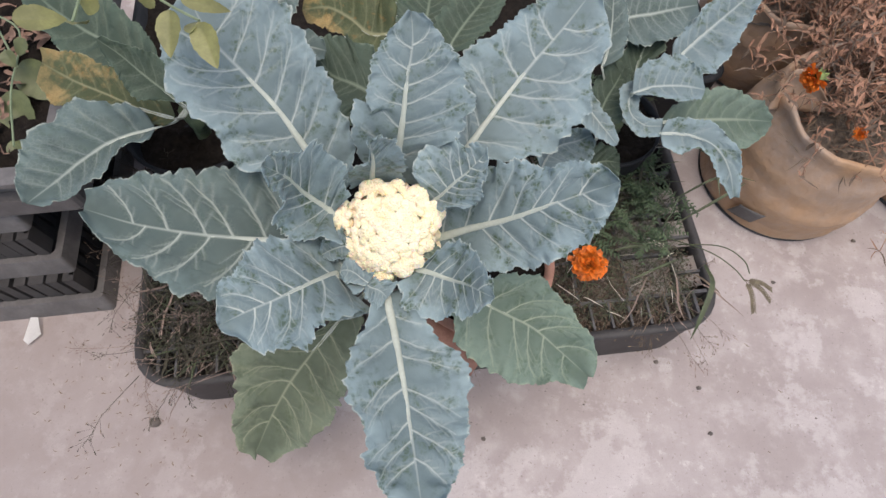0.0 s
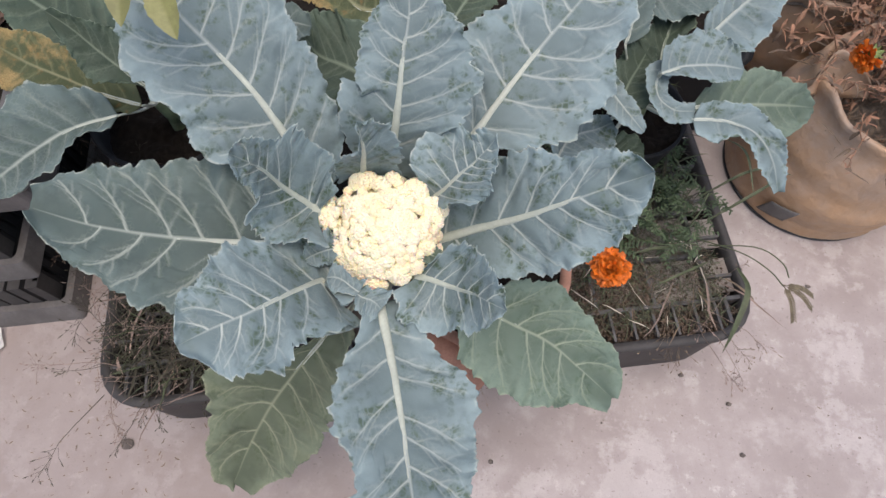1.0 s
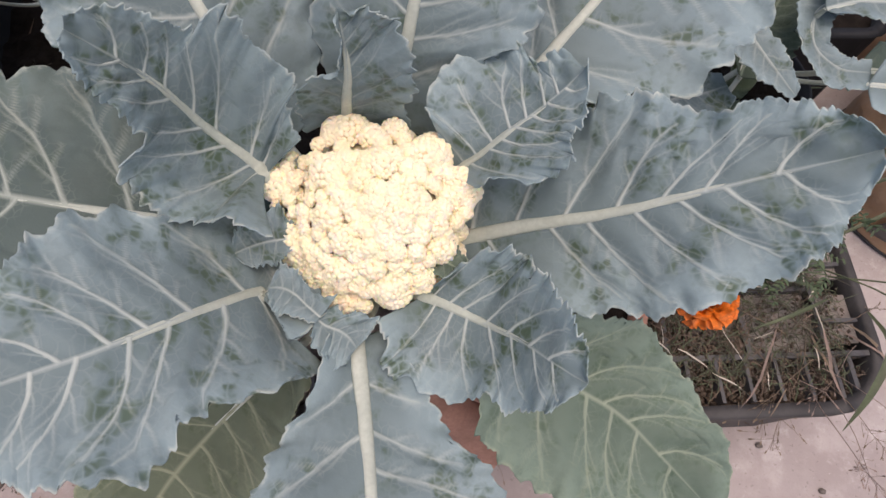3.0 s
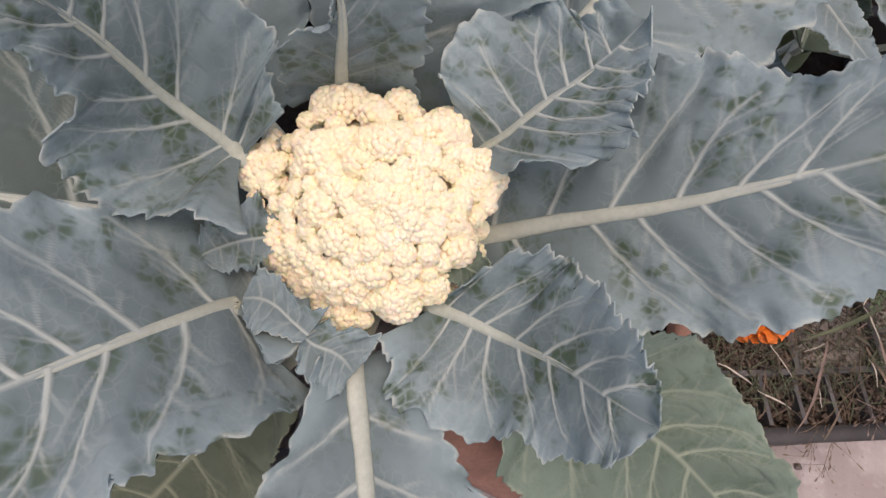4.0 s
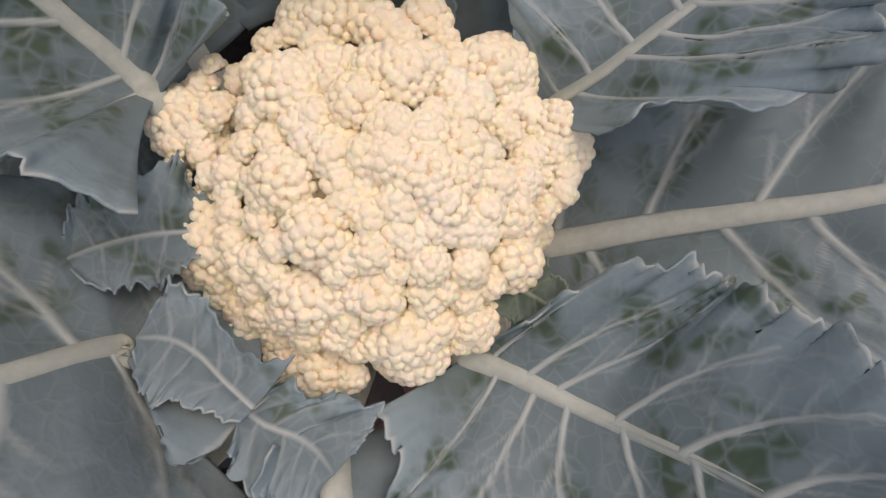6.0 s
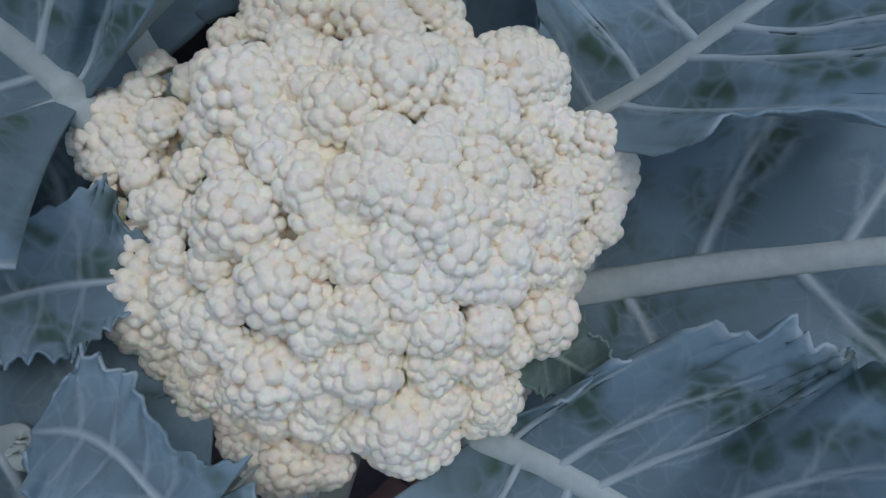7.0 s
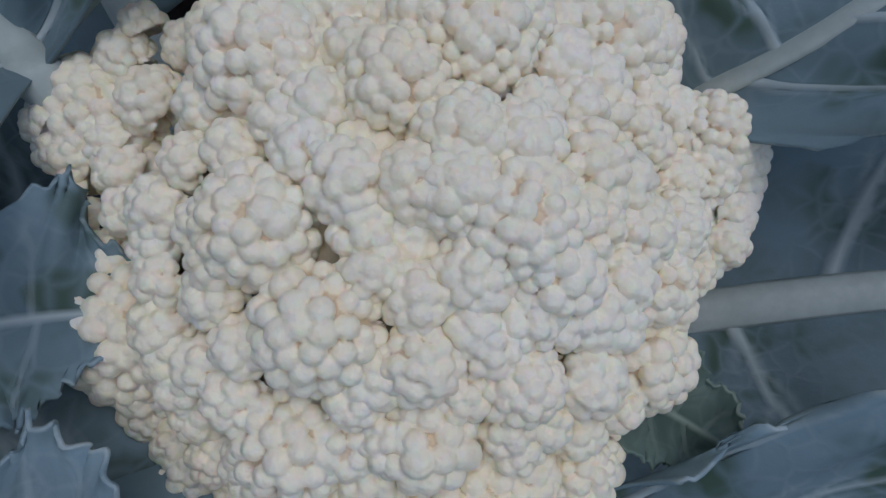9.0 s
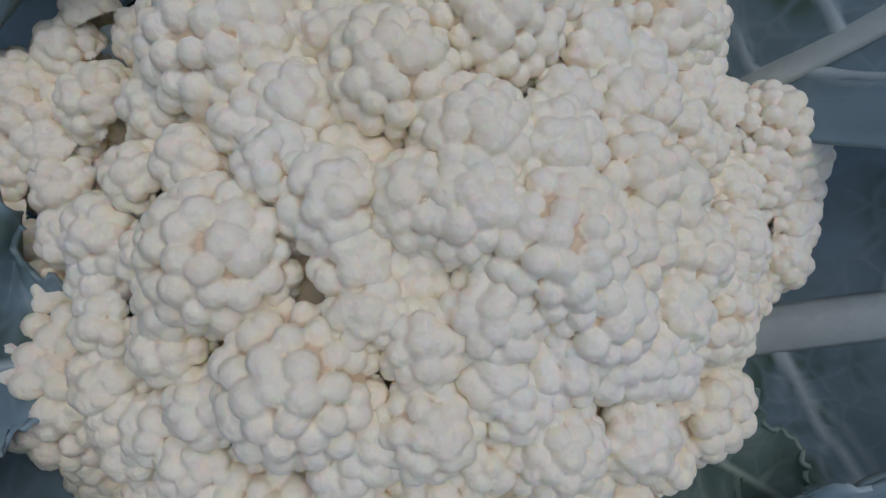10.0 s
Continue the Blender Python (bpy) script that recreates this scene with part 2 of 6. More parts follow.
# ---- cauliflower leaves ----
def grow_leaf(plant, name, mid, normal, left, right, look_of, seed, root=None, cup=0.10, ruffle=0.07, fine=1.0, rib=0.0046, label=""):
    """One leaf: a ruffled, veined blade round its midrib, and the thick pale midrib itself.
    mid: the midrib from base to tip; normal: the way its face looks; left, right: (along, out[, up]) of the margin in mm at even stations."""
    rng = np.random.default_rng(seed)
    n, k = int(140 * fine) + 20, int(37 * fine) + 8
    M = cat(mid, n)
    s = np.linspace(0, 1, n)
    T = np.gradient(M, axis=0)
    T /= np.linalg.norm(T, axis=1)[:, None]
    N = np.asarray(normal, float)
    N = N / np.linalg.norm(N)
    A = np.cross(N, T)
    A /= np.linalg.norm(A, axis=1)[:, None]
    length = float(np.linalg.norm(np.diff(M, axis=0), axis=1).sum())
    rows, vein, near, edge, tipw = [], [], [], [], []
    r = np.linspace(0, 1, k) ** 0.85
    R = r[None, :]
    # the rows of the grid sweep towards the tip as the side veins do
    bow = 4 * s * (1 - s)
    S = s[:, None] + (0.13 * R + 0.05 * R ** 2) * bow[:, None]
    at = lambda arr: np.stack([np.interp(S, s, arr[:, c]) for c in range(arr.shape[1])], -1)
    Ms, Ts, As = at(M), at(T), at(A)
    on_s = lambda arr: np.interp(S, s, arr)
    for sign, side in ((1, left), (-1, right)):
        E = cat(np.asarray(side, float) / 1000, n)
        size = np.abs(E[:, 1]).max()
        fringe = np.abs(wave(s, rng, 2, length * 130)) + 0.6 * np.abs(wave(s, rng, 1, length * 60))
        teeth = 1 + 0.07 * wave(s, rng, 3, 5) + (0.055 if length > 0.09 else 0.06) * wave(s, rng, 2, 14) + ((0.0026 if length < 0.09 else 0.0034) * fringe - 0.0014) / np.maximum(E[:, 1], 0.012)
        teeth = 1 + (teeth - 1) * np.clip((1 - s) * 7, 0, 1)
        along, out, jag = on_s(E[:, 0]), on_s(E[:, 1]), on_s(E[:, 1] * (teeth - 1))
        rise = on_s(E[:, 2]) if E.shape[1] > 2 else 0.0
        pos = Ms + Ts * (along * R ** 1.25)[..., None] + sign * As * (out * R + jag * R ** 5)[..., None]
        # veins: pale ribs leaving the midrib by turns, forking towards the margin
        v, nr = np.zeros((n, k)), np.zeros((n, k))
        pale = 0.3 if length < 0.09 else (0.28 if fine < 0.6 else (0.85 if fine < 1.4 else 1.0))
        slim = min(1.0, 0.15 + length / 0.24)
        cell = max(0.0004, 0.8 * length / n)
        count = 7 if size > 0.025 else 4
        for q in range(count):
            s0 = 0.05 + 0.80 * (q + (0.25 if sign > 0 else 0.6) + rng.uniform(-0.2, 0.2)) / count
            lift = 4 * s0 * (1 - s0)
            lean, curve = rng.uniform(0.10, 0.16) * lift, rng.uniform(0.02, 0.08) * lift
            reach = rng.uniform(0.80, 0.97)
            line = s0 + lean * R + curve * R ** 2 + 0.004 * np.sin(R * 6 + rng.uniform(0, 6)) * R + 0.001 * np.sin(R * 23 + rng.uniform(0, 6))
            d = np.abs(S - line) * length
            w = np.maximum(0.0012 * slim * (1 - 0.8 * R / reach).clip(0.15), cell)
            on = (R < reach)
            v = np.maximum(v, on * np.clip(1.5 * np.exp(-(d / w) ** 2) - 0.3, 0, 1) * (0.95 - 0.55 * R) * pale)
            nr = np.maximum(nr, np.exp(-(d / 0.0075) ** 2))
            for fork in range(6):
                r0, way = 0.14 + 0.11 * fork + rng.uniform(-0.04, 0.04), (-1, 1)[(fork + q) % 2]
                slant = lean + way * rng.uniform(0.14, 0.26) * lift
                bend = s0 + lean * r0 + curve * r0 ** 2 + (R - r0) * slant - way * 0.10 * (R - r0) ** 2 + 0.002 * np.sin(R * 19 + q)
                d2 = np.abs(S - bend) * length
                last = min(0.95, r0 + rng.uniform(0.16, 0.40))
                on2 = (R > r0) & (R < last)
                wide = max(cell, 0.75 * abs(slant) * length / k)
                v = np.maximum(v, on2 * np.clip(1.5 * np.exp(-(d2 / wide) ** 2) - 0.3, 0, 1) * 0.42 * pale * (1 - 0.75 * (R - r0) / (last - r0)))
                nr = np.maximum(nr, 0.6 * on2 * np.exp(-(d2 / 0.005) ** 2))
        v[:, 0] = np.maximum(v[:, 0], 1.0 * (1 - s) ** 0.45)
        # shape across: a shallow trough, puckers between the veins, a ruffled margin
        puck = on_s(wave(s, rng, 2, 4)) * np.sin(R * 4 + rng.uniform(0, 3)) * 0.5
        ruf = on_s(wave(s, rng, 3, 3.2)) * R ** 3
        lip = on_s(wave(s, rng, 2, 11)) * R ** 6 * 0.4
        h = size * (cup * R ** 1.6 + ruffle * 1.9 * ruf + ruffle * 1.3 * lip + 0.13 * puck * R * (1 - R) * 4) - (0.0044 if length > 0.12 else 0.0020) * nr * R * (1 - R) * 3 + 0.0007 * v
        pos = pos + N * (h + rise * R ** 1.4)[..., None]
        rows.append(pos)
        vein.append(v)
        near.append(nr)
        edge.append(np.broadcast_to(R, (n, k)))
        tipw.append(S)
    V = np.concatenate([rows[0][:, ::-1], rows[1][:, 1:]], 1)
    cols = V.shape[1]
    cut = lambda a: np.concatenate([a[0][:, ::-1], a[1][:, 1:]], 1).ravel()
    i, j = np.meshgrid(np.arange(n - 1), np.arange(cols - 1), indexing="ij")
    f = np.stack([i * cols + j, (i + 1) * cols + j, (i + 1) * cols + j + 1, i * cols + j + 1], -1).reshape(-1, 4)
    me = mesh_from(name, V.reshape(-1, 3), f, LEAF[look_of], True, {"vein": cut(vein), "near": cut(near), "edge": cut(edge), "tipward": cut(tipw)})
    ob = put(name, me, plant, label)
    sol = ob.modifiers.new("thickness", 'SOLIDIFY')
    sol.thickness, sol.offset = 0.0006, -1
    # midrib, running down into the leaf stalk
    P = M + N * 0.0001
    rib = rib * min(1.0, 0.45 + length / 0.36)
    w = rib * (1 - s) ** 1.15 + min(0.0003, 0.2 * rib)
    if root is not None:
        base = M[0]
        pull = np.asarray(root, float)
        flat = (base - pull) * (1, 1, 0)
        far = np.linalg.norm(flat)
        u = flat / (far + 1e-9)
        drop = min(base[2], pull[2] + 0.05)
        ctrl = [pull, pull + u * min(0.05, 0.6 * far) + np.array((0, 0, 0.015)), pull * (1, 1, 0) + u * max(0.8 * far, min(far, 0.064)) + np.array((0, 0, 0.5 * drop + 0.5 * (pull[2] + 0.03))), base]
        if far < 0.11:
            ctrl = [pull, 0.5 * (pull + base) - np.array((0, 0, 0.008)), base]
        stalk = cat(ctrl, 16)[:-1]
        P = np.concatenate([stalk, P])
        w = np.concatenate([np.linspace(rib * 1.7, w[0], 16)[:-1], w])
    v, q = tube_arrays(P, w, 10, 0.45, N)
    put("midrib", mesh_from("midrib", v, q, RIB), ob, "thick pale green midrib").location = (0, 0, 0)
    return ob


# ---- setting ----
def concrete():
    m, nt, b = material("concrete_floor", 0.75)
    big = noise_tex(nt, 5, 5, 0.6).outputs["Fac"]
    mid = noise_tex(nt, 22, 6, 0.65).outputs["Fac"]
    fine = noise_tex(nt, 400, 4, 0.7).outputs["Fac"]
    c = mixc(nt, ramp(nt, big, 0.35, 0.65), (0.30, 0.257, 0.245), (0.375, 0.333, 0.323))
    c = mixc(nt, ramp(nt, mid, 0.46, 0.70, 0.0, 0.5), c, (0.48, 0.44, 0.43))
    c = mixc(nt, ramp(nt, mid, 0.30, 0.47, 0.5, 0.0), c, (0.29, 0.245, 0.235))
    worn = noise_tex(nt, 6.5, 9, 0.68).outputs["Fac"]
    c = mixc(nt, ramp(nt, worn, 0.52, 0.575, 0.0, 0.5), c, (0.50, 0.465, 0.458))
    scuff = noise_tex(nt, 60, 6, 0.7).outputs["Fac"]
    c = mixc(nt, math2(nt, 'MULTIPLY', ramp(nt, scuff, 0.55, 0.68), ramp(nt, big, 0.42, 0.62, 0.0, 0.5)), c, (0.60, 0.57, 0.56))
    c = mixc(nt, ramp(nt, fine, 0.5, 0.75, 0.0, 0.4), c, (0.26, 0.23, 0.22))
    grit = noise_tex(nt, 170, 3, 0.6).outputs["Fac"]
    c = mixc(nt, ramp(nt, grit, 0.62, 0.70, 0.0, 0.6), c, (0.20, 0.165, 0.155))
    c = mixc(nt, ramp(nt, grit, 0.30, 0.24, 0.0, 0.5), c, (0.60, 0.57, 0.56))
    # soil dust round the crates, with the left side's shade painted into it
    far = nt.nodes.new("ShaderNodeVectorMath")
    far.operation = 'DISTANCE'
    nt.links.new(nt.nodes.new("ShaderNodeNewGeometry").outputs["Position"], far.inputs[0])
    far.inputs[1].default_value = (-0.62, 0.0, 0.0)
    dust_and_shade = math2(nt, 'ADD', far.outputs["Value"], math2(nt, 'MULTIPLY', noise_tex(nt, 7, 5, 0.65).outputs["Fac"], 0.7))
    c = mixc(nt, ramp(nt, dust_and_shade, 0.55, 1.05, 0.55, 0.0), c, (0.25, 0.205, 0.19))
    nt.links.new(c, b.inputs["Base Color"])
    bump(nt, b, math2(nt, 'ADD', mid, math2(nt, 'MULTIPLY', fine, 0.5)), 0.25, 0.002)
    return m


CONCRETE = concrete()
g = np.linspace(-30, 30, 25)
gx, gy = np.meshgrid(g, g, indexing="ij")
i, j = np.meshgrid(np.arange(24), np.arange(24), indexing="ij")
ground = new("ground", mesh_from("ground", np.stack([gx, gy, 0 * gx], -1).reshape(-1, 3),
             np.stack([i * 25 + j, (i + 1) * 25 + j, (i + 1) * 25 + j + 1, i * 25 + j + 1], -1).reshape(-1, 4), CONCRETE, False))
tagged(ground, "worn grey concrete floor with pale patches", "floor", kind="structure")

SOIL = simple_material("dark_soil", (0.022, 0.018, 0.015), 0.95, 0.4, 120, 0.9, 0.004, Specular_IOR_Level=0.1)
DRYSOIL = simple_material("dry_soil", (0.17, 0.135, 0.105), 0.95, 0.35, 110, 0.9, 0.004)
PLASTIC = simple_material("black_plastic", (0.032, 0.034, 0.038), 0.5, 0.3, 40, 0.15, 0.0006, Specular_IOR_Level=0.35)
TRAYRIB = simple_material("dusty_rib", (0.115, 0.112, 0.113), 0.7, 0.35, 50, 0.2, 0.0006, Specular_IOR_Level=0.3)
GREYPLASTIC = simple_material("grey_plastic", (0.14, 0.132, 0.128), 0.5, 0.3, 30, 0.15, 0.0006)
TERRACOTTA = simple_material("terracotta", (0.42, 0.22, 0.16), 0.85, 0.25, 45, 0.4, 0.001)
BAG = simple_material("brown_bag", (0.54, 0.325, 0.175), 0.5, 0.15, 9, 0.55, 0.010, second=(0.36, 0.28, 0.225))
TRAYGREY = simple_material("dusty_black_plastic", (0.060, 0.057, 0.056), 0.55, 0.3, 30, 0.2, 0.0008, Specular_IOR_Level=0.3)
# black plastic of the pots; also the shade put into the slotted crate
BLACK = simple_material("black_plastic_and_shade", (0.020, 0.021, 0.023), 0.6, 0.3, 40, 0.15, 0.0006, Specular_IOR_Level=0.2)
DRYSTALK = simple_material("dry_stalk", (0.32, 0.18, 0.115), 0.85, 0.3, 60)
STRAW = simple_material("dry_straw", (0.19, 0.14, 0.095), 0.8, 0.35, 60)
DRYWEED = simple_material("dry_weed", (0.15, 0.105, 0.075), 0.85, 0.35, 60)
GRASS = simple_material("green_grass", (0.075, 0.095, 0.045), 0.6, 0.35, 60)
FEATHER = simple_material("marigold_green", (0.05, 0.085, 0.035), 0.6, 0.35, 80)
PETAL = simple_material("orange_petal", (0.74, 0.17, 0.012), 0.6, 0.55, 160, 0.3, 0.0006)
PAPER = simple_material("white_paper", (0.95, 0.94, 0.92), 0.8, 0.04, 80)
SEED = simple_material("grass_seed", (0.15, 0.125, 0.08), 0.8, 0.3, 90)
LIME = simple_material("yellow_green_leaf", (0.20, 0.205, 0.07), 0.5, 0.3, 40, 0.3, 0.001)
OLIVE = simple_material("olive_leaf", (0.12, 0.14, 0.055), 0.5, 0.3, 40, 0.3, 0.001)


def box_arrays(cx, cy, cz, sx, sy, sz, turn=0.0):
    """A box as vertices and quads, turned about z (radians)."""
    c, s_ = math.cos(turn), math.sin(turn)
    V = np.array([(x, y, z) for x in (-.5, .5) for y in (-.5, .5) for z in (-.5, .5)]) * (sx, sy, sz)
    V = np.stack([V[:, 0] * c - V[:, 1] * s_, V[:, 0] * s_ + V[:, 1] * c, V[:, 2]], 1) + (cx, cy, cz)
    return V, np.array([(0, 1, 3, 2), (4, 6, 7, 5), (0, 4, 5, 1), (2, 3, 7, 6), (0, 2, 6, 4), (1, 5, 7, 3)])


def rounded(w, d, r, n=6):
    """Outline of a rounded rectangle, counter-clockwise."""
    P = []
    for k, (x, y) in enumerate(((w / 2 - r, d / 2 - r), (-w / 2 + r, d / 2 - r), (-w / 2 + r, -d / 2 + r), (w / 2 - r, -d / 2 + r))):
        for a in np.linspace(0, math.pi / 2, n):
            P.append((x + r * math.cos(a + k * math.pi / 2), y + r * math.sin(a + k * math.pi / 2)))
    return np.array(P)


def wall_ring(outline, profile, place, turn):
    """Sweeps a profile of (inset, z) round an outline; returns vertices and quads."""
    c, s_ = math.cos(turn), math.sin(turn)
    n = len(outline)
    T = np.roll(outline, -1, 0) - np.roll(outline, 1, 0)
    T /= np.linalg.norm(T, axis=1)[:, None]
    Nrm = np.stack([-T[:, 1], T[:, 0]], 1)
    V = []
    for inset, z in profile:
        q = outline + Nrm * inset
        V.append(np.stack([q[:, 0] * c - q[:, 1] * s_ + place[0], q[:, 0] * s_ + q[:, 1] * c + place[1], np.full(n, z + place[2])], 1))
    k = len(profile)
    i, j = np.meshgrid(np.arange(k - 1), np.arange(n), indexing="ij")
    f = np.stack([i * n + j, i * n + (j + 1) % n, (i + 1) * n + (j + 1) % n, (i + 1) * n + j], -1).reshape(-1, 4)
    return np.concatenate(V), f


# ---- low black crate, bottom side up, under the plants ----
TURN = math.radians(11.5)
CT, ST = math.cos(TURN), math.sin(TURN)
TRAY = (-0.055, 0.29)
TW, TD, TZ = 0.755, 0.42, 0.127


def on_tray(u, v):
    return TRAY[0] + u * CT - v * ST, TRAY[1] + u * ST + v * CT


tray = thing("crate", (*TRAY, 0), "low black plastic crate with latticed top and dry weeds", "crate")
ol = rounded(TW, TD, 0.055, 7)
v, f = wall_ring(ol, [(0.004, 0.0), (0.0, 0.004), (0.0, TZ - 0.012), (-0.004, TZ - 0.010), (-0.004, TZ - 0.002), (-0.002, TZ), (0.007, TZ), (0.008, TZ - 0.02), (0.006, 0.001)], (*TRAY, 0), TURN)
put("wall", mesh_from("wall", v, f, TRAYGREY), tray)


def tray_bar(u, v, lu, lv, deep=0.030):
    x, y = on_tray(u, v)
    put("rib", mesh_from("rib", *box_arrays(x, y, TZ - 0.002 - deep / 2, lu, lv, deep, TURN), TRAYRIB, False), tray)


for v0 in (-TD / 2 + 0.046, TD / 2 - 0.046):
    tray_bar(0, v0, TW - 0.014, 0.0045)
for u0 in (-TW / 2 + 0.044, TW / 2 - 0.044):
    tray_bar(u0, 0, 0.0045, TD - 0.097)
for u0 in np.arange(-TW / 2 + 0.05, TW / 2 - 0.03, 0.0255):
    tray_bar(u0, -TD / 2 + 0.0265, 0.003, 0.035)
for sgn in (-1, 1):
    for v0 in np.arange(-TD / 2 + 0.075, TD / 2 - 0.06, 0.052):
        tray_bar(sgn * (TW / 2 - 0.0255), v0, 0.032, 0.0035)
    tray_bar(sgn * (TW / 2 - 0.028), -TD / 2 + 0.03, 0.004, 0.03)
for u0 in (-0.24, -0.15, -0.06, 0.03, 0.12, 0.195, 0.265):
    tray_bar(u0, 0, 0.0045, TD - 0.097, 0.024)
for v0 in (-0.105, -0.045, 0.02, 0.085):
    tray_bar(0, v0, TW - 0.093, 0.0045, 0.022)

# solid panels between the ribs, grey with dust
DUST = simple_material("dusty_grey_plastic", (0.40, 0.36, 0.335), 0.85, 0.35, 45, 0.4, 0.001, second=(0.25, 0.21, 0.185))
for u0, v0, lu, lv in ((0.299, -0.134, 0.062, 0.052), (0.352, -0.132, 0.034, 0.044), (0.299, -0.075, 0.062, 0.050), (0.352, -0.075, 0.034, 0.040), (0.352, -0.022, 0.034, 0.040), (0.230, -0.134, 0.064, 0.052)):
    x, y = on_tray(u0, v0)
    put("panel", mesh_from("panel", *box_arrays(x, y, TZ - 0.011, lu, lv, 0.003, TURN), DUST, False), tray, "dusty grey panel")

# ---- terracotta pot, soil and the cauliflower ----
POT = (0.03, 0.185)


def pot(name, place, r, z0, z1, mat, thick, label, lean=1.08, waves=0.0, fold=0.0, seed=1, n=64, soil=None, fill=0.86):
    rng = np.random.default_rng(seed)
    ob = thing(name, (*place, z0), label, "pot")
    a = np.linspace(0, 2 * np.pi, n, endpoint=False)
    prof = [(0.0, 0.002), (0.93, 0.0), (1.0, 0.01), (1.0 + (lean - 1) * 0.4, 0.4), (lean, 0.86), (lean * 1.015, 0.93), (lean * 1.01, 1.0), (lean - thick / r, 1.0), (lean - thick / r - 0.01, 0.6)]
    wob = wave(a / (2 * np.pi), rng, 3, 2)
    V = []
    for k, (rr, zz) in enumerate(prof):
        w = 1 + waves * wob * zz + fold * wave(a / (2 * np.pi) + zz * 0.15, np.random.default_rng(seed + 5), 3, 5) * 0.5
        V.append(np.stack([place[0] + r * rr * np.cos(a) * w, place[1] + r * rr * np.sin(a) * w, z0 + (z1 - z0) * zz * (1 + waves * 1.2 * wob * zz)], 1))
    k = len(prof)
    i, j = np.meshgrid(np.arange(k - 1), np.arange(n), indexing="ij")
    q = np.stack([i * n + j, i * n + (j + 1) % n, (i + 1) * n + (j + 1) % n, (i + 1) * n + j], -1).reshape(-1, 4)
    put("wall", mesh_from("wall", np.concatenate(V), q, mat), ob)
    if soil:
        rs = np.linspace(0, 1, 14)
        zs = z0 + (z1 - z0) * fill
        W = np.array([(place[0] + r * (lean - thick / r + 0.005) * q_ * math.cos(b), place[1] + r * (lean - thick / r + 0.005) * q_ * math.sin(b),
                       zs + 0.012 * noise.noise(Vector((q_ * math.cos(b) * 4, q_ * math.sin(b) * 4, seed))) + 0.006 * noise.noise(Vector((q_ * math.cos(b) * 14, q_ * math.sin(b) * 14, seed)))) for q_ in rs for b in a])
        i, j = np.meshgrid(np.arange(13), np.arange(n), indexing="ij")
        q = np.stack([i * n + j, (i + 1) * n + j, (i + 1) * n + (j + 1) % n, i * n + (j + 1) % n], -1).reshape(-1, 4)
        put("soil", mesh_from("soil", W, q, soil), ob, "crumbly soil")
    return ob


pot("flower_pot", POT, 0.082, TZ, 0.205, TERRACOTTA, 0.009, "shallow terracotta pot with dark soil standing on the crate", 1.1, seed=3, soil=SOIL)

# a broken curved piece of a pot, leaning from the soil to the crate's front edge
top_edge = cat([(-0.054, 0.129, 0.205), (-0.034, 0.117, 0.200), (-0.007, 0.107, 0.185), (0.013, 0.094, 0.165), (0.037, 0.076, 0.140)], 20)
low_edge = cat([(-0.066, 0.115, 0.200), (-0.050, 0.098, 0.190), (-0.025, 0.082, 0.175), (-0.000, 0.074, 0.155), (0.032, 0.065, 0.135)], 20)
w = np.linspace(0, 1, 8)[None, :, None]
V = top_edge[:, None] * (1 - w) + low_edge[:, None] * w + np.array((0, 0, 0.010)) * np.sin(np.pi * w)
V += np.array([[(0.0012 * noise.noise(Vector((p[0] * 90, p[1] * 90, 4)))) for p in r] for r in V])[..., None]
i, j = np.meshgrid(np.arange(19), np.arange(7), indexing="ij")
shard = tagged(new("pot_shard", mesh_from("pot_shard", V.reshape(-1, 3), np.stack([i * 8 + j, (i + 1) * 8 + j, (i + 1) * 8 + j + 1, i * 8 + j + 1], -1).reshape(-1, 4), TERRACOTTA)), "broken curved piece of a terracotta pot beside the stem", "pot")
sol = shard.modifiers.new("thickness", 'SOLIDIFY')
sol.thickness, sol.offset = 0.007, -1
# dark soil-coloured sheet, added as the shade over the lattice round the pot
W = []
for a_ in range(50):
    for b_ in range(34):
        u, w = -0.26 + 0.41 * a_ / 49, -0.03 + 0.235 * b_ / 33
        x, y = on_tray(u, w)
        rim = min(a_, 49 - a_, b_, 33 - b_) / 5
        W.append((x, y, TZ - 0.006 + 0.014 * min(1, rim) + 0.005 * noise.noise(Vector((u * 40, w * 40, 1))) + 0.003 * noise.noise(Vector((u * 140, w * 140, 6)))))
i, j = np.meshgrid(np.arange(49), np.arange(33), indexing="ij")
tagged(new("shade_sheet", mesh_from("shade_sheet", W, np.stack([i * 34 + j, (i + 1) * 34 + j, (i + 1) * 34 + j + 1, i * 34 + j + 1], -1).reshape(-1, 4), SOIL)), "dark sheet added as shade over the lattice round the pots", "soil", kind="stuff")

STEM_TOP = (-0.066, 0.165, 0.255)
cauliflower = thing("cauliflower_plant", (-0.05, 0.17, 0.19), "cauliflower plant with a ripe cream curd and blue-green leaves", "plant")
v, f = tube_arrays(cat([(-0.045, 0.172, 0.185), (-0.055, 0.17, 0.22), (-0.066, 0.166, 0.262), (-0.068, 0.168, 0.29)], 14), np.linspace(0.015, 0.022, 14), 12)
put("stem", mesh_from("stem", v, f, STEM), cauliflower)

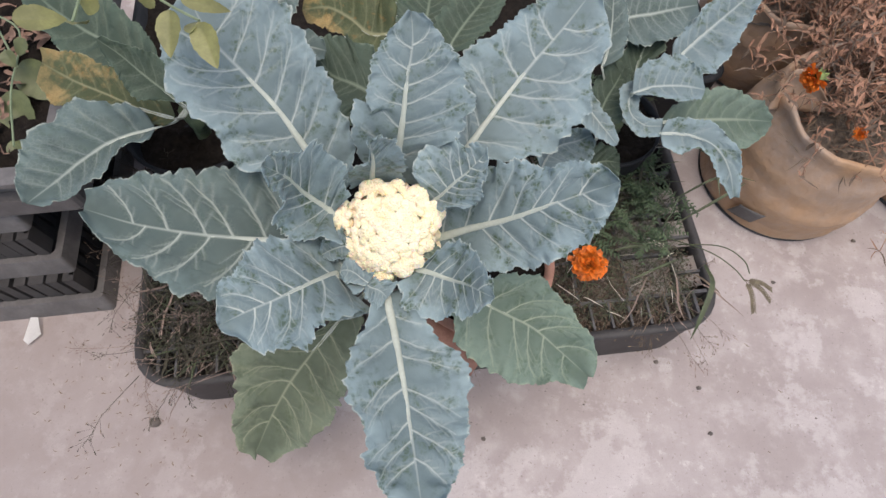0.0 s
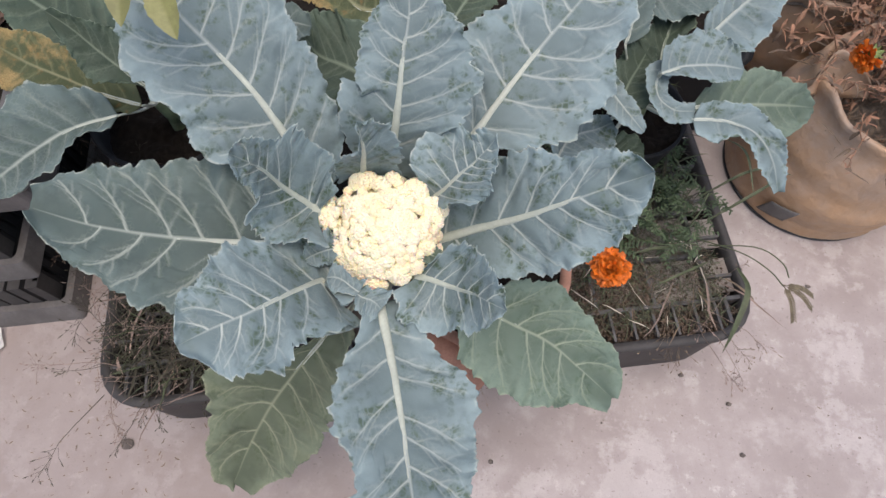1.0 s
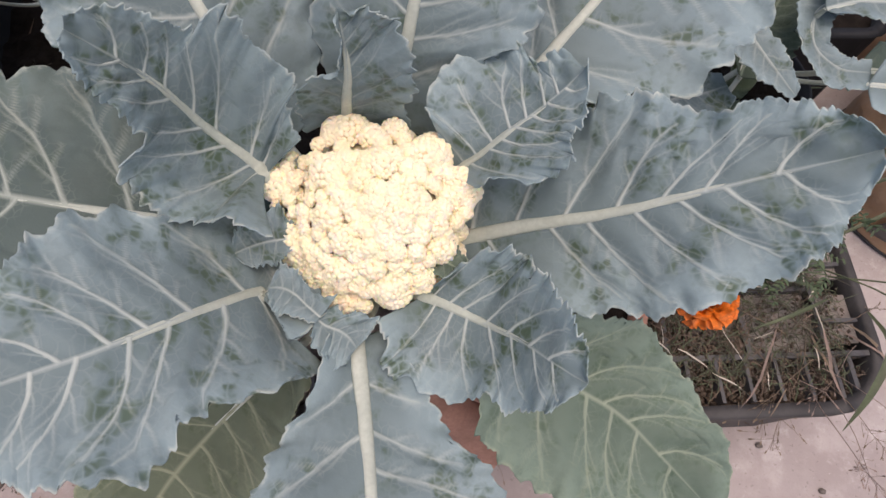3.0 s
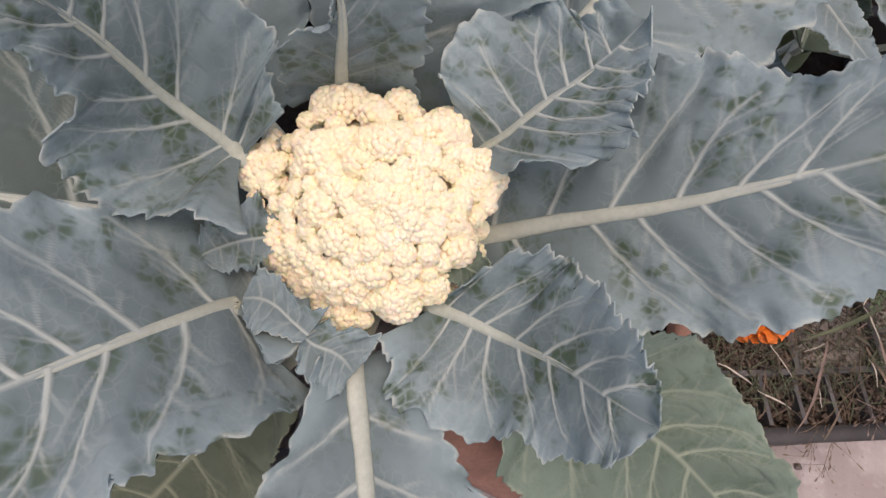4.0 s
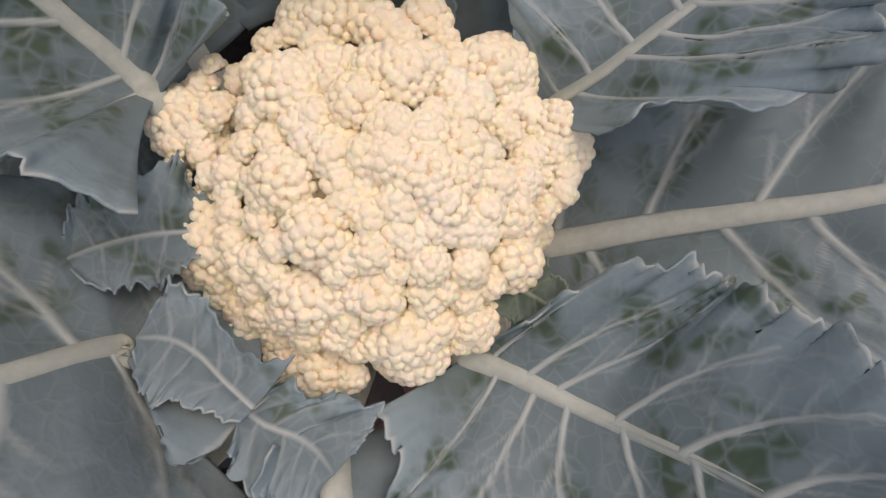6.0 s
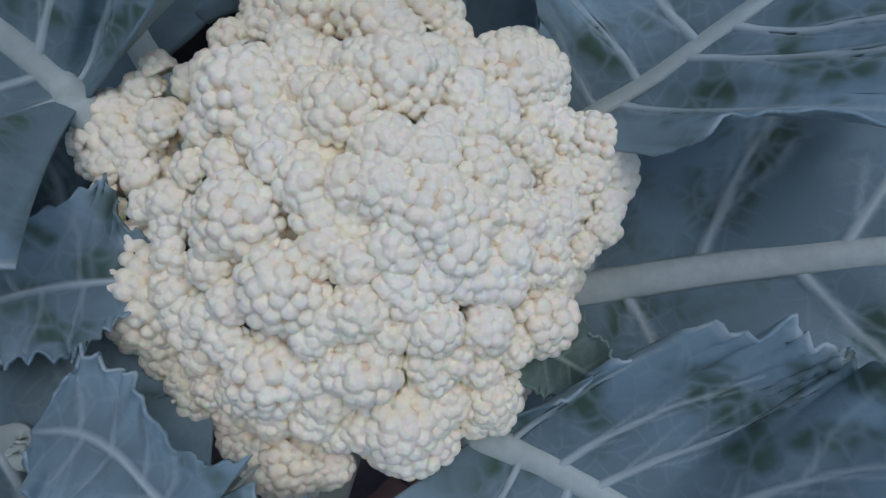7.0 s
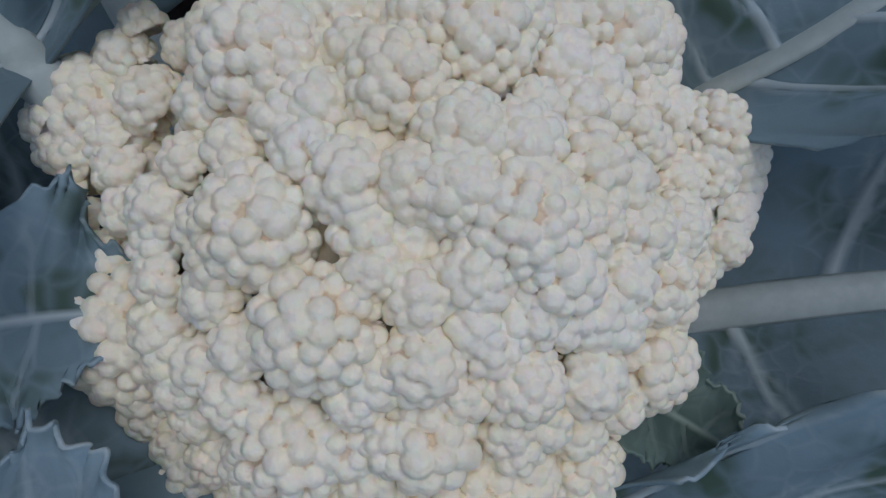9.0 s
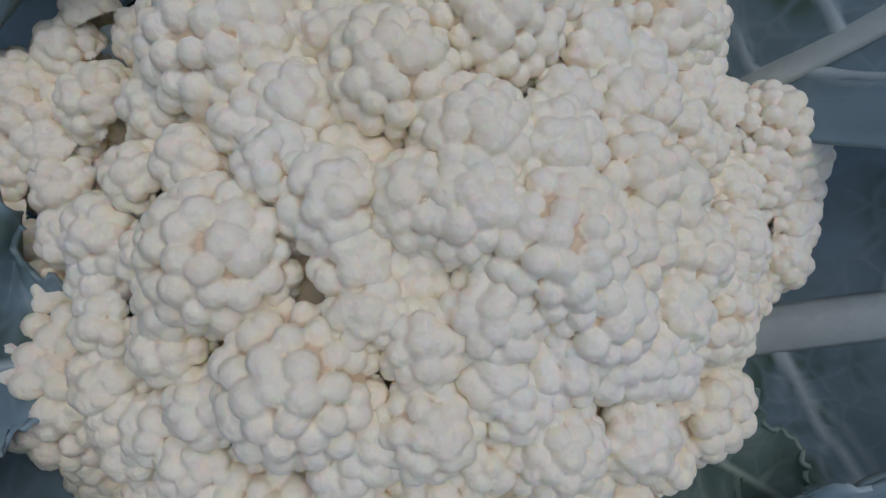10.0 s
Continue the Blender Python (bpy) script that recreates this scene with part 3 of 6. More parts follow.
grow_leaf(cauliflower, "leaf", [(-0.131, 0.206, 0.300), (-0.157, 0.229, 0.343), (-0.184, 0.254, 0.375), (-0.216, 0.277, 0.400), (-0.249, 0.300, 0.422), (-0.271, 0.331, 0.443)],
          (0.21, -0.44, 0.87), [(-8, 15), (-1, 26), (5, 37), (-1, 60), (3, 69), (9, 59), (15, 63), (17, 64), (19, 55), (11, 40), (5, 26), (1, 5)],
          [(6, 25), (6, 40), (7, 50), (9, 56), (9, 57), (4, 62), (0, 68), (0, 72), (-1, 71), (8, 64), (7, 44), (-3, 26)], 'bloom', 10, STEM_TOP, fine=1.2)
grow_leaf(cauliflower, "leaf", [(-0.071, 0.230, 0.305), (-0.065, 0.243, 0.351), (-0.061, 0.262, 0.382), (-0.059, 0.285, 0.404), (-0.056, 0.310, 0.421), (-0.059, 0.337, 0.437)],
          (0.09, -0.49, 0.86), [(-20, 21), (-10, 34), (-3, 46), (6, 51), (11, 46), (-16, 33), (-12, 36), (-9, 36), (-6, 35), (-1, 28), (1, 17), (0, 3)],
          [(-7, 33), (4, 33), (8, 42), (6, 57), (8, 64), (10, 65), (10, 60), (10, 52), (9, 42), (3, 31), (-1, 21), (-4, 11)], 'bloom', 11, STEM_TOP, fine=1.2)
grow_leaf(cauliflower, "leaf", [(-0.025, 0.223, 0.300), (0.004, 0.261, 0.327), (0.032, 0.301, 0.347), (0.062, 0.343, 0.364), (0.095, 0.386, 0.379), (0.126, 0.431, 0.393)],
          (0.05, -0.33, 0.94), [(7, 29), (7, 27), (7, 28), (6, 30), (0, 45), (-7, 62), (-11, 61), (-14, 54), (-15, 48), (-15, 43), (-15, 35), (-16, 26)],
          [(-1, 23), (3, 22), (5, 24), (-3, 47), (-7, 65), (-7, 78), (-2, 77), (3, 74), (3, 57), (5, 51), (5, 35), (-3, 11)], 'bloom', 12, STEM_TOP, fine=1.2)
grow_leaf(cauliflower, "leaf", [(-0.018, 0.129, 0.285), (0.018, 0.121, 0.263), (0.054, 0.109, 0.247), (0.092, 0.097, 0.236), (0.125, 0.076, 0.224), (0.157, 0.054, 0.213)],
          (0.05, -0.40, 0.92), [(8, 12), (12, 15), (14, 20), (8, 38), (9, 48), (12, 52), (13, 46), (11, 42), (11, 37), (12, 33), (12, 22), (4, 3)],
          [(2, 16), (5, 20), (3, 31), (-3, 50), (-3, 57), (-1, 63), (3, 63), (12, 59), (17, 49), (6, 31), (4, 23), (5, 14)], 'green', 13, STEM_TOP, fine=1.2, rib=0.0026)
grow_leaf(cauliflower, "leaf", [(-0.067, 0.106, 0.285), (-0.052, 0.061, 0.287), (-0.039, 0.019, 0.292), (-0.028, -0.021, 0.300), (-0.018, -0.058, 0.309), (-0.009, -0.091, 0.317)],
          (0.27, 0.30, 0.91), [(-5, 26), (1, 24), (0, 38), (0, 50), (-2, 64), (-1, 66), (1, 61), (4, 52), (6, 45), (7, 36), (5, 26), (2, 14)],
          [(4, 18), (7, 26), (6, 41), (7, 52), (9, 58), (12, 55), (11, 46), (11, 42), (9, 48), (6, 40), (2, 32), (-3, 23)], 'bloom', 14, STEM_TOP, fine=1.2)
grow_leaf(cauliflower, "leaf", [(-0.100, 0.096, 0.270), (-0.126, 0.071, 0.246), (-0.151, 0.045, 0.221), (-0.175, 0.016, 0.194), (-0.195, -0.017, 0.166), (-0.213, -0.052, 0.135)],
          (-0.06, -0.64, 0.77), [(3, 16), (0, 23), (-3, 31), (-6, 40), (-6, 50), (-5, 55), (-3, 60), (0, 60), (2, 54), (3, 48), (0, 35), (-4, 22)],
          [(12, 8), (18, 9), (22, 15), (23, 28), (22, 43), (14, 64), (13, 67), (11, 55), (12, 45), (17, 36), (18, 21), (5, -4)], 'olive', 15, STEM_TOP, fine=1.2, rib=0.0022)
grow_leaf(cauliflower, "leaf", [(-0.100, 0.164, 0.262), (-0.142, 0.153, 0.293), (-0.184, 0.145, 0.308), (-0.230, 0.140, 0.317), (-0.277, 0.139, 0.323), (-0.325, 0.142, 0.328), (-0.373, 0.151, 0.333)],
          (0.08, -0.07, 0.99), [(-8, 27), (-3, 29), (0, 30), (2, 34), (-5, 53), (-9, 68), (-9, 67), (-9, 62), (-9, 51), (-8, 38), (-5, 24), (-3, 7)],
          [(2, 30), (2, 40), (2, 52), (4, 63), (5, 74), (9, 78), (11, 72), (14, 63), (16, 56), (17, 49), (15, 36), (3, 17)], 'grey', 16, STEM_TOP, fine=1.2, rib=0.0040)
grow_leaf(cauliflower, "leaf", [(-0.028, 0.172, 0.279), (0.014, 0.178, 0.304), (0.051, 0.179, 0.330), (0.083, 0.182, 0.356), (0.115, 0.188, 0.376), (0.145, 0.193, 0.395)],
          (-0.40, -0.47, 0.79), [(12, 49, -5), (14, 53, -4), (15, 57, -3), (16, 56, -2), (18, 55, -1), (20, 52, 0), (19, 40, 0), (15, 33, 0), (15, 32, 0), (13, 26, 0), (9, 16, 0), (1, 2, 0)],
          [(-5, 29, -3), (-5, 42, -4), (-1, 47, -3), (4, 48, -2), (7, 50, -1), (8, 54, -1), (9, 52, -1), (10, 47, 0), (11, 43, 0), (9, 33, 0), (5, 21, 0), (-1, 6, 0)], 'bloom', 20, STEM_TOP, fine=1.5)
grow_leaf(cauliflower, "leaf", [(-0.037, 0.134, 0.286), (-0.022, 0.129, 0.293), (-0.003, 0.121, 0.300), (0.014, 0.109, 0.322), (0.027, 0.095, 0.345), (0.040, 0.086, 0.354)],
          (-0.38, -0.40, 0.84), [(16, 14, 3), (20, 27, 8), (25, 39, 11), (24, 42, 9), (21, 40, 5), (19, 38, 2), (18, 34, 0), (14, 29, 0), (12, 24, 0), (7, 17, 0), (3, 11, 0), (-1, 4, 0)],
          [(-11, 15, 17), (-11, 25, 17), (-16, 36, 21), (-14, 42, 18), (-9, 42, 12), (-4, 39, 7), (-2, 31, 3), (1, 31, 1), (3, 26, 0), (4, 19, 0), (2, 11, 0), (-1, 3, 0)], 'bloom', 21, STEM_TOP, fine=1.5)
grow_leaf(cauliflower, "leaf", [(-0.117, 0.113, 0.305), (-0.119, 0.114, 0.308), (-0.135, 0.086, 0.345), (-0.152, 0.064, 0.365), (-0.171, 0.048, 0.375), (-0.190, 0.032, 0.380)],
          (0.28, -0.03, 0.96), [(-38, 12), (-30, 31), (-22, 49), (-9, 51), (0, 44), (4, 41), (8, 49), (9, 45), (9, 42), (7, 31), (3, 19), (0, 7)],
          [(-15, 28), (-20, 23), (-24, 34), (-20, 45), (-10, 51), (-3, 54), (3, 51), (7, 43), (9, 34), (10, 29), (5, 16), (0, 3)], 'bloom', 22, STEM_TOP, fine=1.5, rib=0.0036)
grow_leaf(cauliflower, "leaf", [(-0.128, 0.176, 0.318), (-0.136, 0.181, 0.321), (-0.152, 0.181, 0.347), (-0.157, 0.174, 0.385), (-0.160, 0.165, 0.412), (-0.167, 0.160, 0.430)],
          (0.54, -0.39, 0.74), [(-17, 25, 38), (-5, 35, 32), (8, 42, 20), (22, 49, 13), (21, 44, 5), (19, 37, 0), (-1, 24, 2), (5, 19, 2), (10, 16, 1), (8, 13, 1), (5, 9, 0), (0, 5, 0)],
          [(8, 19, 27), (14, 22, 24), (13, 31, 28), (3, 41, 29), (6, 42, 21), (13, 42, 12), (13, 37, 7), (-10, 28, 3), (-14, 23, 0), (-2, 20, 0), (4, 11, 0), (1, 3, 0)], 'bloom', 23, STEM_TOP, fine=1.5)
grow_leaf(cauliflower, "leaf", [(-0.092, 0.213, 0.325), (-0.088, 0.208, 0.351), (-0.085, 0.207, 0.370), (-0.085, 0.209, 0.383), (-0.086, 0.211, 0.394), (-0.088, 0.215, 0.403)],
          (0.23, -0.90, 0.36), [(-12, 23), (-10, 24), (0, 26), (4, 22), (3, 17), (-3, 11), (-8, 6), (-5, 4), (-3, 2), (-3, 1), (-3, 2), (-4, 2)],
          [(3, 32), (11, 31), (18, 31), (22, 30), (24, 27), (25, 24), (21, 22), (17, 20), (13, 18), (9, 14), (4, 9), (-1, 5)], 'bloom', 24, STEM_TOP, fine=1.5)
grow_leaf(cauliflower, "leaf", [(-0.030, 0.200, 0.313), (-0.017, 0.200, 0.334), (-0.006, 0.204, 0.350), (0.006, 0.210, 0.362), (0.016, 0.217, 0.372), (0.024, 0.225, 0.380)],
          (-0.36, 0.06, 0.93), [(-10, 1, 12), (-16, 6, 21), (-27, 11, 31), (-37, 23, 37), (-30, 37, 28), (-23, 44, 19), (-10, 45, 8), (-2, 41, 3), (-1, 32, 1), (-3, 21, 0), (-1, 17, 0), (-2, 12, 0)],
          [(26, 20, -6), (37, 22, -9), (48, 29, -15), (45, 36, -14), (36, 37, -8), (24, 32, -5), (14, 27, -1), (9, 26, 0), (6, 24, 0), (3, 16, 0), (1, 10, 0), (1, 2, 0)], 'bloom', 25, STEM_TOP, fine=1.5)
grow_leaf(cauliflower, "leaf", [(-0.083, 0.107, 0.308), (-0.090, 0.111, 0.309), (-0.098, 0.116, 0.310), (-0.105, 0.118, 0.310), (-0.112, 0.117, 0.310)],
          (0.01, -0.21, 0.98), [(0, 4), (0, 6), (-1, 7), (-2, 9), (-2, 11), (-2, 13), (1, 13), (2, 9), (0, 3)],
          [(1, 13), (1, 10), (1, 8), (2, 7), (2, 9), (2, 11), (1, 13), (-2, 11), (-2, 6)], 'bloom', 30, STEM_TOP, fine=0.65, rib=0.00045)
grow_leaf(cauliflower, "leaf", [(-0.086, 0.107, 0.305), (-0.081, 0.105, 0.301), (-0.074, 0.104, 0.299), (-0.069, 0.102, 0.296), (-0.064, 0.098, 0.293)],
          (0.37, -0.26, 0.89), [(4, 11), (7, 11), (8, 11), (9, 12), (10, 14), (10, 18), (6, 14), (1, 11), (-1, 7)],
          [(3, 7), (2, 10), (1, 13), (1, 15), (1, 18), (3, 18), (6, 16), (6, 11), (2, 8)], 'bloom', 31, STEM_TOP, fine=0.65, rib=0.00045)
grow_leaf(cauliflower, "leaf", [(-0.103, 0.1480, 0.306), (-0.1120, 0.1435, 0.311), (-0.1198, 0.1395, 0.313), (-0.1275, 0.1350, 0.313), (-0.1355, 0.1300, 0.311)],
          (0.15, -0.15, 0.98), [(2, 5), (2, 7), (1, 10), (0, 13), (-2, 13), (-1, 12), (-2, 12), (-1, 9), (-3, 3)],
          [(2, 8), (2, 12), (-3, 17), (-6, 19), (-3, 15), (0, 12), (-1, 12), (-2, 10), (-3, 4)], 'bloom', 32, STEM_TOP, fine=0.9, rib=0.0008)
grow_leaf(cauliflower, "leaf", [(-0.040, 0.1535, 0.300), (-0.0308, 0.1510, 0.302), (-0.0240, 0.1487, 0.303), (-0.0170, 0.1458, 0.303), (-0.0105, 0.1425, 0.302)],
          (-0.15, -0.21, 0.96), [(1, 5), (1, 7), (0, 10), (0, 12), (0, 11), (-1, 9), (-1, 8), (-2, 5), (-3, 1)],
          [(1, 4), (0, 6), (0, 8), (1, 9), (1, 8), (0, 8), (-1, 6), (-1, 4), (-2, 1)], 'green', 33, STEM_TOP, fine=0.9, rib=0.0008)

# ---- curd ----
def ico(sub):
    bm = bmesh.new()
    bmesh.ops.create_icosphere(bm, subdivisions=sub, radius=1)
    V = np.array([q.co[:] for q in bm.verts])
    Fc = np.array([[q.index for q in t.verts] for t in bm.faces])
    bm.free()
    return V, Fc


def fib(n):
    k = np.arange(n) + 0.5
    z = 1 - 2 * k / n
    a = k * math.pi * (1 + 5 ** 0.5)
    q = np.sqrt(1 - z * z)
    return np.stack([q * np.cos(a), q * np.sin(a), z], 1)


def turned(d, spin):
    """A rotation that takes z to d, with a spin about it."""
    return (Vector(d).to_track_quat('Z', 'Y') @ Euler((0, 0, spin)).to_quaternion()).to_matrix()


MID = np.array((-0.0700, 0.1790, 0.2750))
RAD = np.array((0.0580, 0.0570, 0.0625))


BALL = {q: ico(q) for q in (5, 6)}


def knobs(D, centres, half, sink):
    """Height over a unit ball of round knobs sunk into it: the outermost of all balls set at the given ways."""
    best = np.full(len(D), -1.0)
    for b, h, low in zip(centres, half, sink):
        k = D @ b
        near = k > math.cos(min(1.4, h * 1.6))
        R0 = 1 - h * low
        under = h * h - R0 * R0 * (1 - k[near] ** 2)
        best[near] = np.maximum(best[near], np.where(under > 0, R0 * k[near] + np.sqrt(np.maximum(under, 0)), -1))
    return best


def floret(name, place, r, parent, seed, pitch=0.0026, sub=6):
    """One knob of the curd: round pearls in a spiral, a little smaller at its crown, with a fine grain on each."""
    rng = np.random.default_rng(seed)
    c = np.asarray(place, float)
    outd = (c - MID) / RAD ** 2
    outd /= np.linalg.norm(outd)
    outd = outd + rng.normal(0, 0.2, 3)
    outd /= np.linalg.norm(outd)
    D, Fc = BALL[sub]
    keep = (D[Fc].mean(1) @ outd) > -0.25
    used = np.unique(Fc[keep])
    remap = np.full(len(D), -1)
    remap[used] = np.arange(len(used))
    D, Fc = D[used], remap[Fc[keep]]
    big = r > 0.0064
    pitch = pitch * rng.uniform(0.9, 1.1) if big else 0.0021
    n = max(10, int(2 * math.pi * 1.3 * (r / pitch) ** 2))
    k = (np.arange(n) + 0.6) / n
    theta = 2.0 * np.sqrt(k)
    gap = np.sqrt(2 * math.pi * np.sin(theta) * 2.0 / np.sqrt(k) / 2 / n)
    phi = (np.arange(n) + rng.uniform(0, 9)) * math.pi * (3 - 5 ** 0.5)
    B = np.stack([np.sin(theta) * np.cos(phi), np.sin(theta) * np.sin(phi), np.cos(theta)], 1) @ np.array(turned(Vector(outd), 0.0)).T
    B += rng.normal(0, 0.12, (n, 3)) * gap[:, None]
    B /= np.linalg.norm(B, axis=1)[:, None]
    # pearls merge at the crown of a knob and stand freer down its flanks
    flank = np.clip(theta / 1.1, 0, 1)
    half = (0.60 - 0.05 * flank + (0.0 if big else 0.04)) * gap * rng.uniform(0.85, 1.15, n)
    sink = (0.50 if big else 0.58) - 0.12 * flank + rng.uniform(-0.12, 0.12, n)
    h = knobs(D, B, half, sink)
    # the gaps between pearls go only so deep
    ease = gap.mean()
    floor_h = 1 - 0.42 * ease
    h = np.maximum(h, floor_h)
    # fine grain on every pearl
    m = int(4 * math.pi * (r / 0.0009) ** 2)
    C = fib(m) + rng.normal(0, 0.35 / math.sqrt(m), (m, 3))
    C /= np.linalg.norm(C, axis=1)[:, None]
    near = np.empty(len(D))
    for q in range(0, len(D), 4000):
        near[q:q + 4000] = (D[q:q + 4000] @ C.T).max(1)
    ang = np.arccos(np.clip(near, -1, 1)) * r / 0.00058
    bud = np.sqrt(np.clip(1 - 0.7 * ang ** 2, 0, 1))
    P = c + D * (0.95 * r * h + 0.00022 * bud)[:, None]
    # 0 in the gaps between pearls, where the crevice shade is painted
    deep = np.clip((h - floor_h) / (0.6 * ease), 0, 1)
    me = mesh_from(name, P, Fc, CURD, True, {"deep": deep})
    return put(name, me, parent)


a = np.linspace(0, 2 * np.pi, 40, endpoint=False)
prof = [(0.3, -0.6), (0.6, -0.35), (0.78, -0.05), (0.80, 0.2), (0.74, 0.46), (0.6, 0.69), (0.34, 0.86), (0.02, 0.925)]
V = np.concatenate([np.stack([MID[0] + RAD[0] * q * np.cos(a), MID[1] + RAD[1] * q * np.sin(a), np.full(40, MID[2] + RAD[2] * h)], 1) for q, h in prof])
i, j = np.meshgrid(np.arange(7), np.arange(40), indexing="ij")
CORE = simple_material("curd_core", (0.62, 0.52, 0.32), 0.7, 0.2, 90)
curd = put("curd", mesh_from("curd", V, np.stack([i * 40 + j, i * 40 + (j + 1) % 40, (i + 1) * 40 + (j + 1) % 40, (i + 1) * 40 + j], -1).reshape(-1, 4), CORE), cauliflower, "dense cream-white curd of round florets")
FLORETS_CORE = [(-121, 178, 307, 12.1), (-23, 189, 314, 10.5), (-106, 148, 300, 12.5), (-93, 205, 323, 11.5), (-30, 156, 305, 8.3), (-75, 127, 282, 12.0), (-52, 134, 292, 11.6), (-38, 141, 297, 7.7), (-95, 132, 290, 6.9), (-43, 202, 322, 12.1), (-91, 179, 326, 11.0)]
FLORETS_LEFT = [(-118, 183, 318, 4.1), (-123, 178, 315, 4.6), (-112, 177, 316, 5.4), (-127, 172, 312, 3.8), (-119, 174, 312, 4.4), (-122, 168, 310, 3.8), (-114, 167, 311, 4.3), (-121, 163, 307, 3.5), (-109, 159, 314, 3.3), (-118, 160, 306, 3.3), (-116, 187, 321, 3.3), (-109, 186, 320, 3.8), (-125, 169, 310, 3.5), (-117, 171, 312, 4.1)]
FLORETS_BACK = [(-93, 177, 329, 9.5), (-99, 171, 326, 4.2), (-81, 178, 334, 4.1), (-99, 163, 324, 3.7), (-93, 164, 327, 3.8), (-84, 165, 331, 3.5), (-84, 170, 332, 4.3), (-88, 167, 331, 3.3), (-85, 185, 333, 5.0), (-102, 185, 325, 5.3), (-87, 205, 327, 10.6), (-103, 195, 325, 4.1), (-97, 199, 326, 4.9), (-80, 186, 334, 3.7), (-89, 191, 331, 4.4), (-75, 201, 331, 7.4), (-69, 198, 332, 5.3), (-64, 207, 331, 7.2), (-59, 203, 330, 4.7)]
FLORETS_REAR = [(-67, 184, 334, 9.0), (-73, 184, 335, 5.9), (-62, 189, 334, 6.4), (-46, 198, 326, 10.3), (-55, 196, 330, 5.3), (-39, 190, 325, 4.4), (-46, 182, 330, 3.6), (-51, 179, 332, 4.0), (-57, 176, 333, 3.9), (-38, 181, 325, 3.9), (-48, 186, 330, 4.9), (-54, 186, 332, 5.1), (-41, 182, 327, 3.9), (-41, 198, 328, 6.2), (-36, 196, 324, 4.2)]
FLORETS_RIGHT = [(-25, 190, 320, 7.9), (-33, 192, 321, 5.6), (-20, 189, 320, 5.0), (-20, 180, 316, 4.5), (-27, 179, 315, 4.8), (-20, 175, 314, 4.2), (-23, 172, 312, 3.6), (-26, 184, 318, 6.3), (-30, 187, 318, 5.9), (-32, 179, 320, 4.9), (-34, 163, 317, 6.3), (-25, 170, 311, 4.5), (-29, 162, 313, 3.8), (-40, 167, 323, 6.3), (-41, 160, 321, 5.3), (-33, 171, 320, 6.1), (-32, 154, 309, 6.7), (-25, 157, 304, 4.2), (-35, 147, 308, 3.7)]
FLORETS_CROWN = [(-57, 162, 327, 9.6), (-49, 171, 329, 6.9), (-66, 169, 333, 6.4), (-75, 174, 334, 6.9), (-78, 161, 330, 5.3), (-70, 162, 331, 5.1), (-75, 156, 328, 3.9), (-73, 152, 326, 3.9), (-51, 157, 325, 6.7), (-61, 154, 326, 5.4), (-67, 150, 325, 4.2), (-58, 170, 332, 6.0), (-44, 171, 327, 5.6), (-49, 164, 327, 6.1), (-65, 162, 331, 5.8), (-84, 163, 331, 3.7), (-48, 153, 321, 4.1), (-53, 151, 323, 4.1), (-60, 149, 323, 4.0)]
FLORETS_SIDE = [(-88, 156, 324, 7.9), (-78, 146, 320, 8.3), (-102, 158, 319, 4.7), (-95, 155, 322, 3.6), (-111, 154, 307, 5.0), (-100, 150, 315, 4.0), (-112, 149, 300, 5.7), (-99, 145, 311, 4.5), (-108, 144, 298, 5.1), (-95, 139, 307, 4.0), (-103, 139, 298, 4.5), (-110, 140, 295, 3.8), (-103, 137, 294, 4.6), (-92, 148, 318, 4.1), (-87, 143, 316, 4.1), (-102, 154, 316, 3.7), (-93, 136, 303, 3.8), (-92, 141, 311, 4.2), (-97, 142, 309, 4.3), (-92, 151, 321, 3.8)]
FLORETS_FRONT = [(-79, 135, 306, 8.5), (-87, 138, 310, 4.9), (-72, 135, 309, 4.9), (-83, 132, 302, 5.7), (-62, 137, 311, 6.6), (-66, 136, 312, 4.6), (-65, 144, 320, 5.4), (-52, 145, 317, 5.8), (-57, 147, 322, 3.6), (-42, 148, 314, 5.5), (-44, 155, 320, 4.9), (-70, 142, 318, 4.3), (-59, 142, 317, 3.6), (-47, 142, 311, 4.0), (-72, 139, 316, 3.6), (-68, 132, 305, 4.5), (-40, 155, 318, 4.3)]
FLORETS_LOW = [(-74, 125, 286, 9.7), (-84, 126, 287, 5.8), (-66, 123, 287, 4.7), (-65, 128, 297, 3.9), (-86, 129, 293, 4.5), (-78, 129, 298, 4.9), (-70, 129, 301, 4.6), (-54, 133, 299, 9.2), (-60, 130, 299, 5.4), (-47, 136, 302, 5.5), (-38, 139, 300, 5.9), (-35, 137, 296, 4.1), (-41, 143, 307, 4.4), (-50, 139, 309, 4.3), (-39, 135, 296, 3.5), (-94, 130, 289, 5.5), (-90, 132, 298, 4.4), (-97, 133, 294, 4.0), (-52, 140, 312, 3.7)]
FLORETS = FLORETS_CROWN + FLORETS_CORE + FLORETS_LEFT + FLORETS_BACK + FLORETS_REAR + FLORETS_RIGHT + FLORETS_SIDE + FLORETS_FRONT + FLORETS_LOW
have = []
for k, (x, y, z, q) in enumerate(FLORETS):
    have.append((np.array((x, y, z)) / 1000, q / 1000))
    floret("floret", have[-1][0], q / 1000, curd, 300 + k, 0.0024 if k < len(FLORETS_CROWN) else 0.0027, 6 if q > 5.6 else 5)
